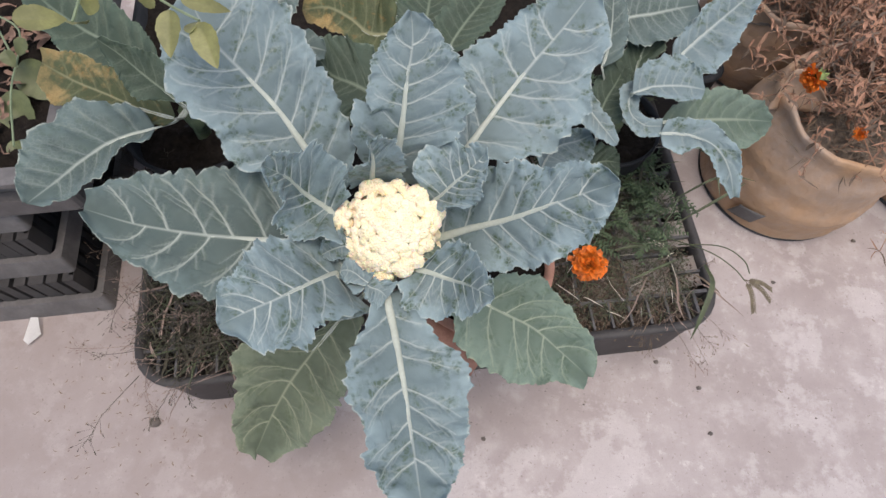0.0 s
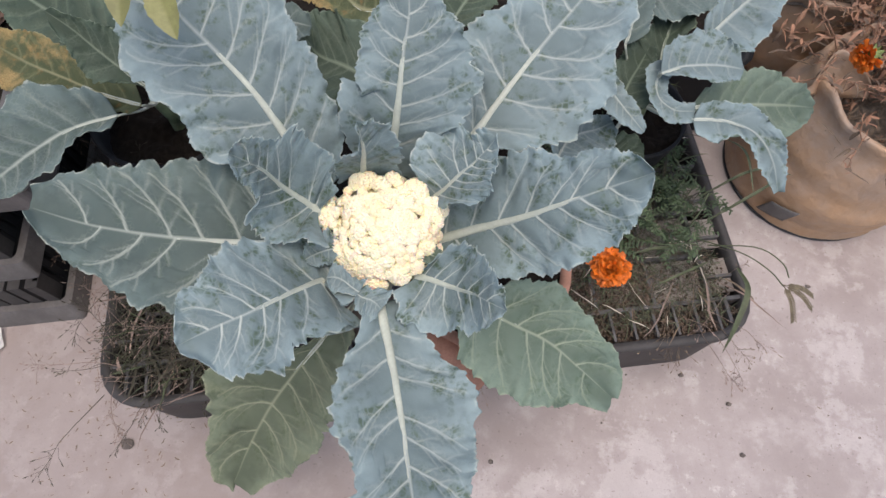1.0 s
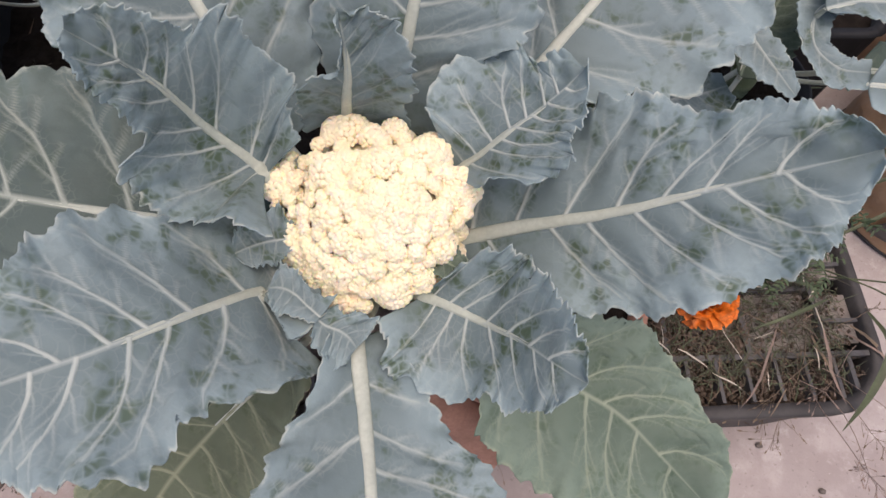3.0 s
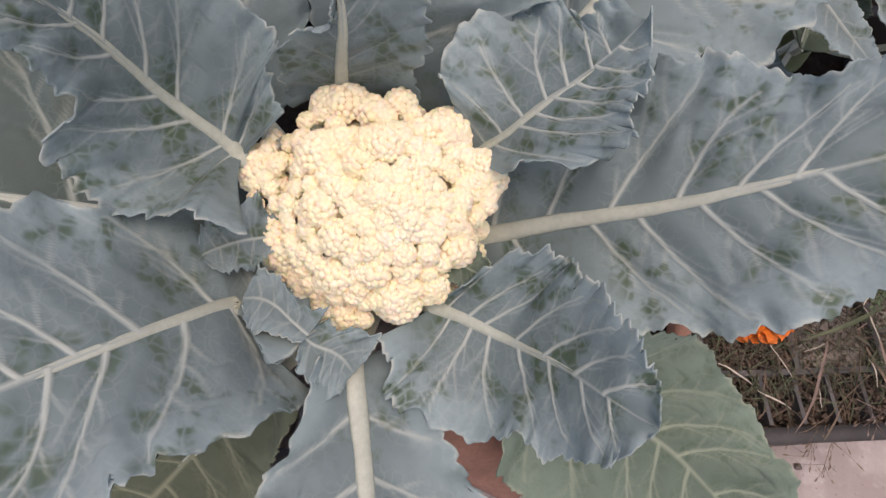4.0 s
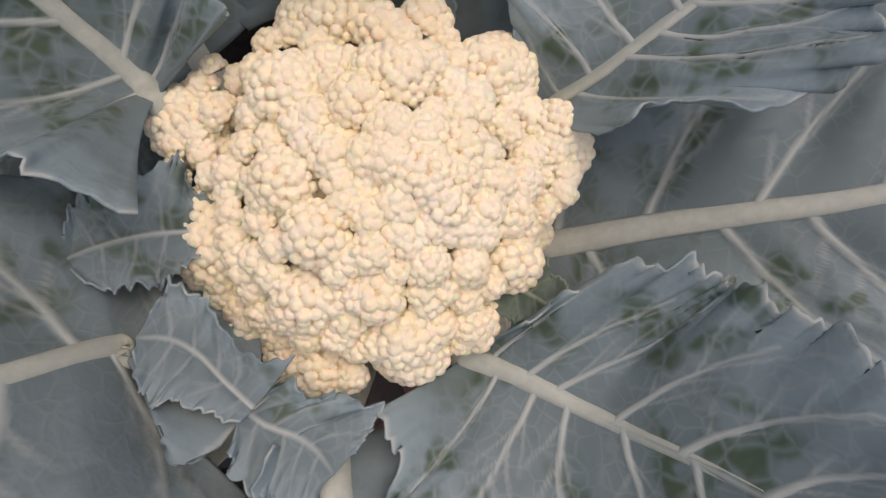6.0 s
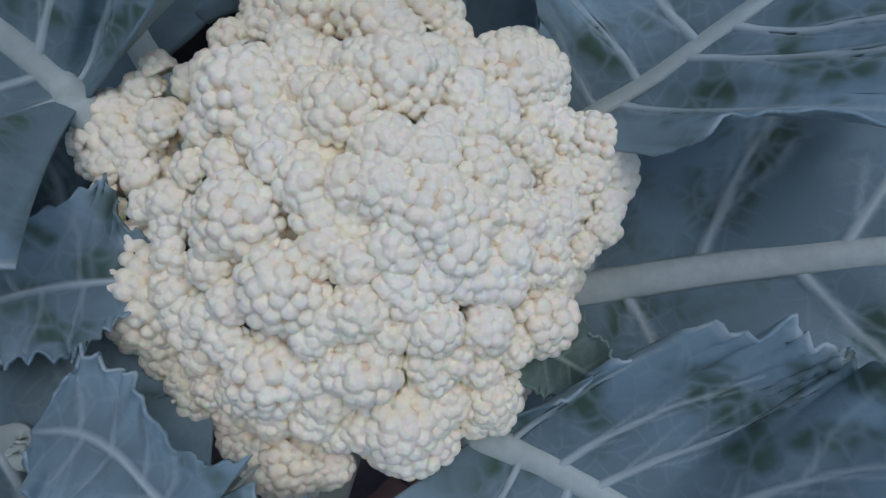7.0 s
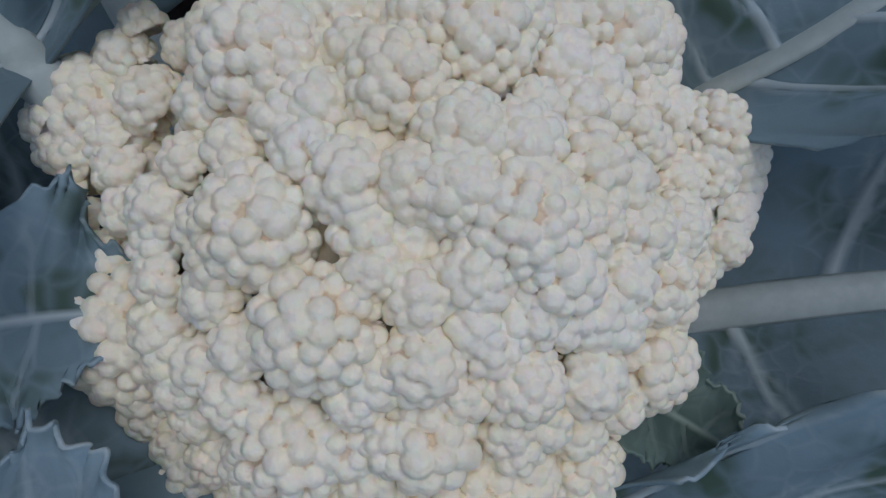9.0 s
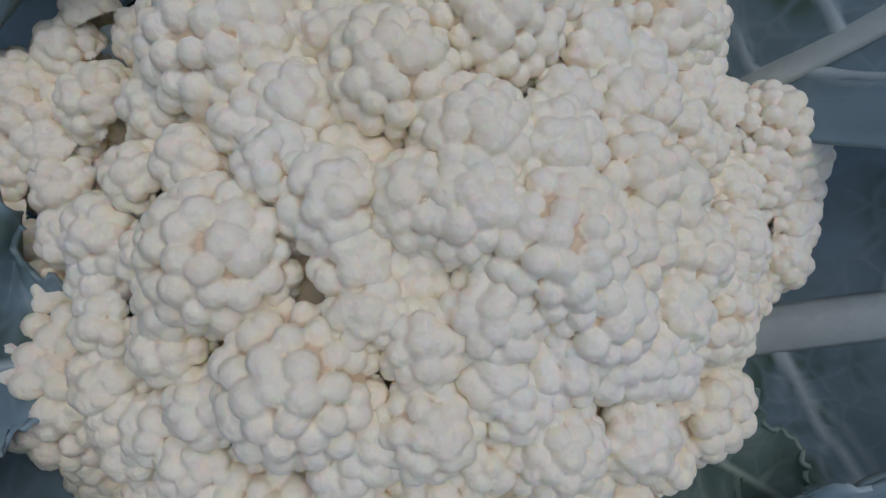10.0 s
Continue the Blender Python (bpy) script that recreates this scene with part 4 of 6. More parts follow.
# knobs under and between the large ones, and round the back
rng = np.random.default_rng(17)
for k, b in enumerate(fib(190)):
    p = MID + RAD * b * 0.88
    if b[2] > 0.0 and min(np.linalg.norm(p - q) - 0.75 * w for q, w in have) > 0.0028:
        w = rng.uniform(0.0048, 0.0060)
        have.append((p, w))
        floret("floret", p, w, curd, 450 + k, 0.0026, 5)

# ---- neighbouring plants ----
pot("nursery_pot", (-0.37, 0.37), 0.085, TZ, 0.205, BLACK, 0.003, "black plastic nursery pot with dark soil", 1.15, seed=31, soil=SOIL, fill=0.5)
pot("nursery_pot", (0.20, 0.415), 0.062, TZ, 0.19, BLACK, 0.003, "small black plastic nursery pot with dark soil", 1.12, seed=32, soil=SOIL)
LEFT_ROOT = (-0.37, 0.36, 0.225)
left_plant = thing("cauliflower_plant", LEFT_ROOT, "young cauliflower plant with grey-green and one yellowing leaf", "plant", "neighbouring plants")
grow_leaf(left_plant, "leaf", [(-0.349, 0.272, 0.305), (-0.382, 0.251, 0.310), (-0.404, 0.220, 0.316), (-0.420, 0.186, 0.322), (-0.436, 0.154, 0.328)],
          (0.08, 0.14, 0.99), [(10, 16), (8, 16), (7, 18), (8, 28), (9, 32), (9, 31), (6, 30), (0, 24), (-6, 18)],
          [(5, 24), (6, 44), (0, 58), (-10, 74), (-9, 69), (-8, 64), (-1, 52), (4, 31), (2, 3)], 'grey', 50, LEFT_ROOT, fine=0.55, rib=0.0022)
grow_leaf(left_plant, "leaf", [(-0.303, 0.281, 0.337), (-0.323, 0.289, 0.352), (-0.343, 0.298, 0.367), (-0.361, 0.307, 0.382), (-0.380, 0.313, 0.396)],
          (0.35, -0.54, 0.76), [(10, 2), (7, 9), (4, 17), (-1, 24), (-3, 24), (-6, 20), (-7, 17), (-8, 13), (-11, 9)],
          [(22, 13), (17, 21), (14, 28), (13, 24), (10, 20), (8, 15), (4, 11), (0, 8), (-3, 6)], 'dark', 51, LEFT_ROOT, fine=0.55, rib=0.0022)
# a grey leaf given the dark material, so its shade is in the colour
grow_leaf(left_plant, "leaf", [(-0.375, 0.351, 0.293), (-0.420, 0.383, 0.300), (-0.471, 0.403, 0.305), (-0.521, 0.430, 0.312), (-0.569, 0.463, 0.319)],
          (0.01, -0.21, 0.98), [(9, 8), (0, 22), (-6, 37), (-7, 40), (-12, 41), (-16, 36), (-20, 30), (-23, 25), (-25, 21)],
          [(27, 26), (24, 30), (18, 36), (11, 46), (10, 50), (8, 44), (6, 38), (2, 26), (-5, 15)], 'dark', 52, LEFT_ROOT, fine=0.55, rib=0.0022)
grow_leaf(left_plant, "leaf", [(-0.339, 0.296, 0.291), (-0.382, 0.305, 0.293), (-0.425, 0.319, 0.297), (-0.468, 0.333, 0.300), (-0.511, 0.352, 0.305)],
          (0.01, -0.21, 0.98), [(8, 14), (6, 18), (2, 23), (-1, 26), (-3, 28), (-4, 31), (-9, 36), (-13, 33), (-14, 24)],
          [(15, 19), (14, 23), (14, 26), (15, 28), (14, 32), (13, 33), (14, 31), (13, 24), (9, 14)], 'yellow', 53, LEFT_ROOT, fine=0.55, rib=0.0022)

REAR_ROOT = (-0.12, 0.60, 0.20)
rear_plant = thing("cauliflower_plant", REAR_ROOT, "cauliflower plant with dark green and yellowing leaves behind", "plant", "neighbouring plants")
grow_leaf(rear_plant, "leaf", [(-0.094, 0.427, 0.316), (-0.124, 0.423, 0.315), (-0.151, 0.441, 0.320), (-0.180, 0.453, 0.323), (-0.210, 0.447, 0.322)],
          (0.01, -0.21, 0.98), [(8, 30), (5, 29), (-8, 24), (-17, 20), (-17, 24), (-16, 27), (-9, 32), (-2, 27), (-5, 20)],
          [(-5, 31), (-11, 47), (7, 65), (31, 55), (26, 53), (20, 47), (6, 41), (-7, 32), (-9, 23)], 'yellow', 60, REAR_ROOT, fine=0.4, rib=0.0022)
grow_leaf(rear_plant, "leaf", [(-0.107, 0.308, 0.300), (-0.112, 0.338, 0.306), (-0.133, 0.350, 0.309), (-0.161, 0.360, 0.311), (-0.182, 0.383, 0.317)],
          (0.01, -0.21, 0.98), [(-13, 14), (-22, 26), (-14, 44), (6, 44), (11, 38), (9, 29), (1, 22), (-4, 16), (-6, 11)],
          [(75, 6), (72, 1), (66, 20), (48, 45), (38, 49), (32, 49), (37, 34), (30, 16), (11, 4)], 'dark', 61, REAR_ROOT, fine=0.4, rib=0.0022)
grow_leaf(rear_plant, "leaf", [(-0.242, 0.347, 0.340), (-0.225, 0.359, 0.342), (-0.206, 0.368, 0.344), (-0.184, 0.370, 0.344), (-0.163, 0.367, 0.343)],
          (0.01, -0.21, 0.98), [(27, 25), (25, 23), (21, 23), (17, 24), (10, 21), (5, 21), (1, 19), (-3, 15), (-5, 11)],
          [(10, 22), (7, 25), (6, 27), (5, 28), (7, 28), (9, 25), (8, 22), (6, 17), (1, 11)], 'grey', 62, REAR_ROOT, fine=0.4, rib=0.0022)
grow_leaf(rear_plant, "leaf", [(-0.267, 0.380, 0.346), (-0.254, 0.398, 0.350), (-0.240, 0.415, 0.353), (-0.222, 0.427, 0.356), (-0.204, 0.440, 0.358)],
          (0.01, -0.21, 0.98), [(13, 30), (13, 30), (11, 31), (9, 30), (5, 26), (2, 24), (1, 21), (0, 17), (-1, 13)],
          [(7, 20), (4, 25), (2, 30), (1, 34), (4, 32), (6, 28), (4, 24), (1, 18), (-2, 11)], 'grey', 63, REAR_ROOT, fine=0.4, rib=0.0022)
grow_leaf(rear_plant, "leaf", [(-0.029, 0.391, 0.327), (-0.019, 0.414, 0.332), (-0.007, 0.436, 0.336), (0.006, 0.457, 0.340), (0.018, 0.480, 0.345)],
          (0.01, -0.21, 0.98), [(7, 26), (7, 28), (6, 30), (6, 33), (4, 32), (3, 33), (5, 30), (5, 24), (3, 17)],
          [(16, 21), (15, 24), (15, 27), (15, 28), (16, 27), (17, 25), (16, 25), (13, 19), (12, 13)], 'dark', 64, REAR_ROOT, fine=0.4, rib=0.0022)
grow_leaf(rear_plant, "leaf", [(-0.061, 0.416, 0.316), (-0.059, 0.436, 0.320), (-0.057, 0.456, 0.324), (-0.056, 0.476, 0.328), (-0.055, 0.496, 0.333)],
          (0.01, -0.21, 0.98), [(13, 31), (13, 35), (14, 38), (15, 40), (15, 36), (16, 32), (15, 27), (10, 20), (6, 12)],
          [(10, 26), (10, 26), (9, 27), (9, 28), (9, 29), (9, 28), (9, 26), (8, 19), (6, 13)], 'dark', 65, REAR_ROOT, fine=0.4, rib=0.0022)

RIGHT_ROOT = (0.20, 0.41, 0.215)
right_plant = thing("cauliflower_plant", RIGHT_ROOT, "cauliflower plant with curled blue-green leaves beside brown grow bags", "plant", "neighbouring plants")
grow_leaf(right_plant, "leaf", [(0.097, 0.293, 0.249), (0.105, 0.313, 0.253), (0.119, 0.325, 0.256), (0.138, 0.332, 0.257), (0.156, 0.342, 0.258)],
          (0.01, -0.21, 0.98), [(10, 12), (11, 13), (8, 15), (5, 18), (1, 17), (-2, 18), (-1, 17), (-1, 14), (-1, 10)],
          [(8, 15), (2, 23), (1, 31), (4, 35), (11, 36), (17, 32), (10, 26), (3, 19), (-2, 11)], 'bloom', 70, RIGHT_ROOT, fine=0.45, rib=0.0022)
grow_leaf(right_plant, "leaf", [(0.135, 0.298, 0.234), (0.149, 0.307, 0.236), (0.164, 0.315, 0.237), (0.180, 0.319, 0.238), (0.195, 0.318, 0.237)],
          (0.01, -0.21, 0.98), [(36, 19), (34, 19), (32, 19), (29, 19), (23, 18), (18, 18), (11, 15), (3, 12), (-1, 7)],
          [(11, 22), (9, 25), (7, 28), (4, 31), (7, 31), (9, 28), (11, 23), (8, 14), (1, 7)], 'dark', 71, RIGHT_ROOT, fine=0.45, rib=0.0022)
grow_leaf(right_plant, "leaf", [(0.229, 0.343, 0.291), (0.267, 0.358, 0.279), (0.307, 0.373, 0.266), (0.350, 0.387, 0.252), (0.394, 0.400, 0.236)],
          (0.39, -0.29, 0.87), [(17, 18), (15, 26), (12, 34), (12, 37), (13, 39), (12, 36), (11, 30), (7, 21), (0, 8)],
          [(13, 19), (9, 27), (6, 34), (4, 39), (2, 44), (1, 41), (1, 33), (0, 22), (-4, 9)], 'green', 72, RIGHT_ROOT, fine=0.45, rib=0.0022)
grow_leaf(right_plant, "leaf", [(0.221, 0.316, 0.306), (0.251, 0.314, 0.309), (0.279, 0.303, 0.308), (0.296, 0.280, 0.300), (0.304, 0.251, 0.288)],
          (-0.13, -0.42, 0.90), [(6, 15), (8, 19), (7, 19), (5, 21), (2, 16), (0, 19), (-1, 13), (0, 10), (2, 4)],
          [(3, 14), (0, 21), (0, 22), (-2, 11), (-3, 12), (1, 13), (3, 14), (4, 10), (2, 5)], 'bloom', 73, RIGHT_ROOT, fine=0.45, rib=0.0022)
grow_leaf(right_plant, "leaf", [(0.186, 0.355, 0.324), (0.206, 0.363, 0.326), (0.227, 0.367, 0.326), (0.248, 0.368, 0.326), (0.268, 0.366, 0.325)],
          (0.01, -0.21, 0.98), [(11, 22), (12, 27), (10, 32), (8, 36), (6, 37), (4, 39), (-1, 33), (-6, 26), (-7, 20)],
          [(5, 6), (2, 9), (1, 12), (0, 15), (-1, 17), (-2, 19), (-2, 19), (-2, 16), (-4, 14)], 'bloom', 74, RIGHT_ROOT, fine=0.45, rib=0.0022)
grow_leaf(right_plant, "leaf", [(0.206, 0.376, 0.317), (0.188, 0.363, 0.314), (0.187, 0.340, 0.309), (0.203, 0.326, 0.306), (0.224, 0.326, 0.306)],
          (0.01, -0.21, 0.98), [(5, 10), (1, 10), (2, 13), (4, 11), (4, 11), (5, 10), (4, 10), (4, 9), (0, 9)],
          [(-2, 7), (2, 10), (0, 14), (-1, 11), (0, 10), (-2, 12), (-4, 15), (-7, 14), (-4, 14)], 'bloom', 75, RIGHT_ROOT, fine=0.45, rib=0.0022)
grow_leaf(right_plant, "leaf", [(0.152, 0.329, 0.282), (0.158, 0.351, 0.286), (0.166, 0.372, 0.291), (0.177, 0.393, 0.295), (0.187, 0.415, 0.299)],
          (0.01, -0.21, 0.98), [(29, 16), (27, 17), (24, 19), (20, 22), (17, 21), (14, 21), (13, 20), (10, 14), (5, 7)],
          [(5, 19), (4, 23), (4, 26), (5, 29), (6, 27), (7, 23), (4, 19), (1, 13), (-1, 6)], 'dark', 76, RIGHT_ROOT, fine=0.45, rib=0.0022)
grow_leaf(right_plant, "leaf", [(0.129, 0.348, 0.322), (0.138, 0.332, 0.319), (0.148, 0.319, 0.316), (0.159, 0.306, 0.313), (0.170, 0.293, 0.310)],
          (0.01, -0.21, 0.98), [(1, 12), (1, 13), (1, 13), (1, 12), (1, 13), (0, 13), (-1, 11), (-2, 8), (-3, 5)],
          [(16, 15), (15, 15), (13, 17), (10, 17), (8, 15), (6, 14), (4, 11), (2, 8), (0, 5)], 'bloom', 77, RIGHT_ROOT, fine=0.45, rib=0.0022)
grow_leaf(right_plant, "leaf", [(0.241, 0.415, 0.310), (0.266, 0.444, 0.316), (0.293, 0.472, 0.321), (0.321, 0.500, 0.327), (0.349, 0.530, 0.333)],
          (0.01, -0.21, 0.98), [(20, 17), (17, 19), (15, 21), (12, 23), (10, 26), (8, 24), (5, 23), (2, 18), (-2, 12)],
          [(-2, 24), (-9, 36), (-12, 43), (-12, 42), (-12, 38), (-13, 32), (-13, 26), (-13, 20), (-13, 14)], 'bloom', 78, RIGHT_ROOT, fine=0.45, rib=0.0022)
grow_leaf(right_plant, "leaf", [(0.165, 0.462, 0.323), (0.191, 0.471, 0.324), (0.218, 0.478, 0.325), (0.244, 0.486, 0.327), (0.271, 0.494, 0.328)],
          (0.01, -0.21, 0.98), [(10, 29), (10, 36), (8, 42), (6, 45), (7, 42), (7, 40), (7, 33), (5, 24), (2, 16)],
          [(-3, 31), (-4, 35), (-4, 41), (-2, 42), (-3, 40), (-3, 39), (-4, 33), (-6, 26), (-6, 18)], 'grey', 79, RIGHT_ROOT, fine=0.45, rib=0.0022)
grow_leaf(right_plant, "leaf", [(0.198, 0.387, 0.293), (0.202, 0.415, 0.299), (0.211, 0.444, 0.305), (0.220, 0.472, 0.311), (0.227, 0.502, 0.317)],
          (0.01, -0.21, 0.98), [(31, 30), (25, 23), (19, 19), (16, 21), (13, 21), (10, 21), (8, 19), (6, 17), (3, 15)],
          [(35, 15), (30, 20), (28, 24), (26, 22), (23, 20), (21, 17), (17, 13), (13, 9), (10, 5)], 'dark', 80, RIGHT_ROOT, fine=0.45, rib=0.0022)
grow_leaf(right_plant, "leaf", [(0.154, 0.394, 0.319), (0.161, 0.419, 0.324), (0.164, 0.445, 0.329), (0.165, 0.472, 0.335), (0.165, 0.498, 0.341)],
          (0.01, -0.21, 0.98), [(12, 10), (9, 14), (7, 16), (6, 17), (5, 17), (4, 16), (3, 14), (1, 12), (-1, 10)],
          [(17, 16), (15, 17), (12, 18), (9, 19), (6, 19), (4, 19), (1, 17), (-1, 15), (-3, 14)], 'grey', 81, RIGHT_ROOT, fine=0.45, rib=0.0022)

for ob, root in ((left_plant, LEFT_ROOT), (rear_plant, REAR_ROOT), (right_plant, RIGHT_ROOT)):
    v, f = tube_arrays(cat([(root[0], root[1], 0.16), (root[0] + 0.004, root[1], 0.19), root], 8), np.linspace(0.010, 0.013, 8), 10)
    put("stem", mesh_from("stem", v, f, STEM), ob)

# ---- grow bags ----
def grow_bag(place, r, z1, label, seed, foot=0.90, lean=(0.0, 0.0)):
    """A soft plastic bag: creased wall, sagging uneven rim folded over, soil inside."""
    ob = thing("grow_bag", (*place, 0), label, "grow bag")
    n, k = 120, 20
    a = np.linspace(0, 2 * np.pi, n, endpoint=False)
    rim = wave(a / (2 * np.pi), np.random.default_rng(seed), 3, 2)
    rows = []
    for m in range(k):
        z = m / (k - 1)
        crease = wave(a / (2 * np.pi) + 0.05 * z, np.random.default_rng(seed + 3), 4, 4) * 0.034 + wave(a / (2 * np.pi) * 1.0 - 0.11 * z, np.random.default_rng(seed + 4), 3, 9) * 0.010 * (0.3 + z)
        belly = 0.93 + 0.10 * math.sin(math.pi * min(1, z * 1.15)) + 0.03 * z
        belly += (foot - 0.90) * (1 - z)
        if m == 0:
            belly = foot
        hoops = 0.020 * math.sin(z * 17 + seed) + 0.012 * np.sin(z * 34 + 1.5 * np.sin(a * 3)) + 0.026 * np.sin(a * 2 + z * 9 + seed) * z * (1 - 0.4 * z)
        q = r * (belly + crease + hoops)
        rows.append(np.stack([place[0] + lean[0] * (1 - z) + q * np.cos(a), place[1] + lean[1] * (1 - z) + q * np.sin(a), z1 * z * (1 + 0.10 * rim * z)], 1))
    top = rows[-1]
    for dr, dz in ((-0.006, 0.002), (-0.010, -0.006), (-0.012, -0.05)):
        d = np.stack([np.cos(a), np.sin(a), 0 * a], 1)
        rows.append(top + d * dr + np.array((0, 0, dz)))
    V = np.concatenate(rows)
    k = len(rows)
    i, j = np.meshgrid(np.arange(k - 1), np.arange(n), indexing="ij")
    put("wall", mesh_from("wall", V, np.stack([i * n + j, i * n + (j + 1) % n, (i + 1) * n + (j + 1) % n, (i + 1) * n + j], -1).reshape(-1, 4), BAG), ob)
    a = np.linspace(0, 2 * np.pi, 64, endpoint=False)
    W = np.array([(place[0] + r * 0.98 * q * math.cos(b), place[1] + r * 0.98 * q * math.sin(b), z1 * 0.80 + 0.02 * noise.noise(Vector((q * math.cos(b) * 3, q * math.sin(b) * 3, seed))) + 0.008 * noise.noise(Vector((q * math.cos(b) * 12, q * math.sin(b) * 12, seed)))) for q in np.linspace(0, 1, 20) for b in a])
    i, j = np.meshgrid(np.arange(19), np.arange(64), indexing="ij")
    put("soil", mesh_from("soil", W, np.stack([i * 64 + j, (i + 1) * 64 + j, (i + 1) * 64 + (j + 1) % 64, i * 64 + (j + 1) % 64], -1).reshape(-1, 4), DRYSOIL), ob, "crumbly dry soil")
    v, f = tube_arrays(np.stack([place[0] + lean[0] + r * (foot + 0.03) * np.cos(a), place[1] + lean[1] + r * (foot + 0.03) * np.sin(a), 0 * a + 0.003], 1)[np.r_[0:64, 0]], 0.002, 6)
    put("seam", mesh_from("seam", v, f, PLASTIC), ob, "dark bottom seam")
    return ob


near_bag = grow_bag((0.556, 0.482), 0.112, 0.185, "creased brown plastic grow bag with dry soil and weeds", 21, 1.10, (-0.022, -0.004))
grow_bag((0.54, 0.76), 0.13, 0.18, "creased brown plastic grow bag full of dry weeds", 22)
grow_bag((0.80, 0.50), 0.118, 0.19, "creased brown plastic grow bag ending the row", 23)
grow_bag((0.79, 0.80), 0.13, 0.18, "creased brown plastic grow bag behind the row", 24)
# the near bag's slack edge, folded up at its corner
u, w = np.meshgrid(np.linspace(0, 1, 22), np.linspace(0, 1, 9), indexing="ij")
foot = cat([(0.431, 0.468, 0.178), (0.455, 0.478, 0.172), (0.485, 0.478, 0.170), (0.516, 0.474, 0.172)], 22)
brim = cat([(0.431, 0.471, 0.192), (0.441, 0.490, 0.212), (0.455, 0.499, 0.226), (0.482, 0.489, 0.214), (0.516, 0.475, 0.184)], 22)
V = foot[:, None] * (1 - w[..., None]) + brim[:, None] * w[..., None] + np.stack([0 * u, 0.005 * np.sin(w * 3.1) - 0.002 * np.sin(u * 11), 0.001 * np.sin(u * 17)], -1)
i, j = np.meshgrid(np.arange(21), np.arange(8), indexing="ij")
flap = put("flap", mesh_from("flap", V.reshape(-1, 3), np.stack([i * 9 + j, (i + 1) * 9 + j, (i + 1) * 9 + j + 1, i * 9 + j + 1], -1).reshape(-1, 4), BAG), near_bag, "slack rim folded up")
u, w = np.meshgrid(np.linspace(0, 1, 10), np.linspace(0, 1, 6), indexing="ij")
ang = np.radians(222 + 17 * u + 4 * w)
rad = 0.1325 + 0 * w
V = np.stack([0.534 + rad * np.cos(ang), 0.478 + rad * np.sin(ang), 0.020 + 0.030 * w + 0.008 * u], -1)
i, j = np.meshgrid(np.arange(9), np.arange(5), indexing="ij")
mark = put("dark_patch", mesh_from("dark_patch", V.reshape(-1, 3), np.stack([i * 6 + j, (i + 1) * 6 + j, (i + 1) * 6 + j + 1, i * 6 + j + 1], -1).reshape(-1, 4), GREYPLASTIC), near_bag, "dark grey patch low on the wall")
sol = mark.modifiers.new("thickness", 'SOLIDIFY')
sol.thickness = 0.0012
sol = flap.modifiers.new("thickness", 'SOLIDIFY')
sol.thickness = 0.0012

# ---- tall slotted crate on the left ----
CR, CW, CD, CZ = (-0.733, 0.29), 0.37, 0.38, 0.19
crate = thing("crate", (*CR, 0), "dusty grey slotted plastic crate standing bottom up", "crate")


def on_crate(u, v):
    return CR[0] + u * CT - v * ST, CR[1] + u * ST + v * CT


IN, INF = 0.047 / CZ, 0.078 / CZ   # the side and front walls lean in towards the top


def crate_ring(profile):
    V, k = [], 0
    for q, z in profile:
        v, f = wall_ring(rounded(CW - 2 * (q + IN * z), CD - 2 * (q + INF * z), 0.006, 4), [(0, z), (0, z + 0.001)], (*CR, 0), TURN)
        k = len(v) // 2
        V.append(v[:k])
    n_ = len(profile)
    i, j = np.meshgrid(np.arange(n_ - 1), np.arange(k), indexing="ij")
    return np.concatenate(V), np.stack([i * k + j, i * k + (j + 1) % k, (i + 1) * k + (j + 1) % k, (i + 1) * k + j], -1).reshape(-1, 4)


for z0, z1 in ((0.0, 0.028), (0.080, 0.106), (0.156, 0.190)):
    put("band", mesh_from("band", *crate_ring([(0.010, z0), (0.0, z0), (0.0, z1), (0.010, z1)]), GREYPLASTIC, False), crate)
# black sheet added inside, standing for the shade behind the slots
put("lining", mesh_from("lining", *crate_ring([(0.016, 0.002), (0.016, CZ - 0.01)]), BLACK, False), crate, "black sheet added as shade behind the slots")
for z0, z1 in ((0.028, 0.080), (0.106, 0.156)):
    zm = (z0 + z1) / 2
    for k in range(15):
        x, y = on_crate(-CW / 2 + 0.016 + IN * zm + k * (CW - 0.032 - 2 * IN * zm) / 14, -CD / 2 + 0.009 + INF * zm)
        put("slat", mesh_from("slat", *box_arrays(x, y, zm, 0.0155 if k % 4 else 0.021, 0.022, z1 - z0, TURN), TRAYGREY, False), crate)
    # side slats in black: the shade on that face is put into their colour
    for k in range(16):
        x, y = on_crate(CW / 2 - 0.012 - IN * zm, -CD / 2 + 0.016 + INF * zm + k * (CD - 0.032 - 2 * INF * zm) / 15)
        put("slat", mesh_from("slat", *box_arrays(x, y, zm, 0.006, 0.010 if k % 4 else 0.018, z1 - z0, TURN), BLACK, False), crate)
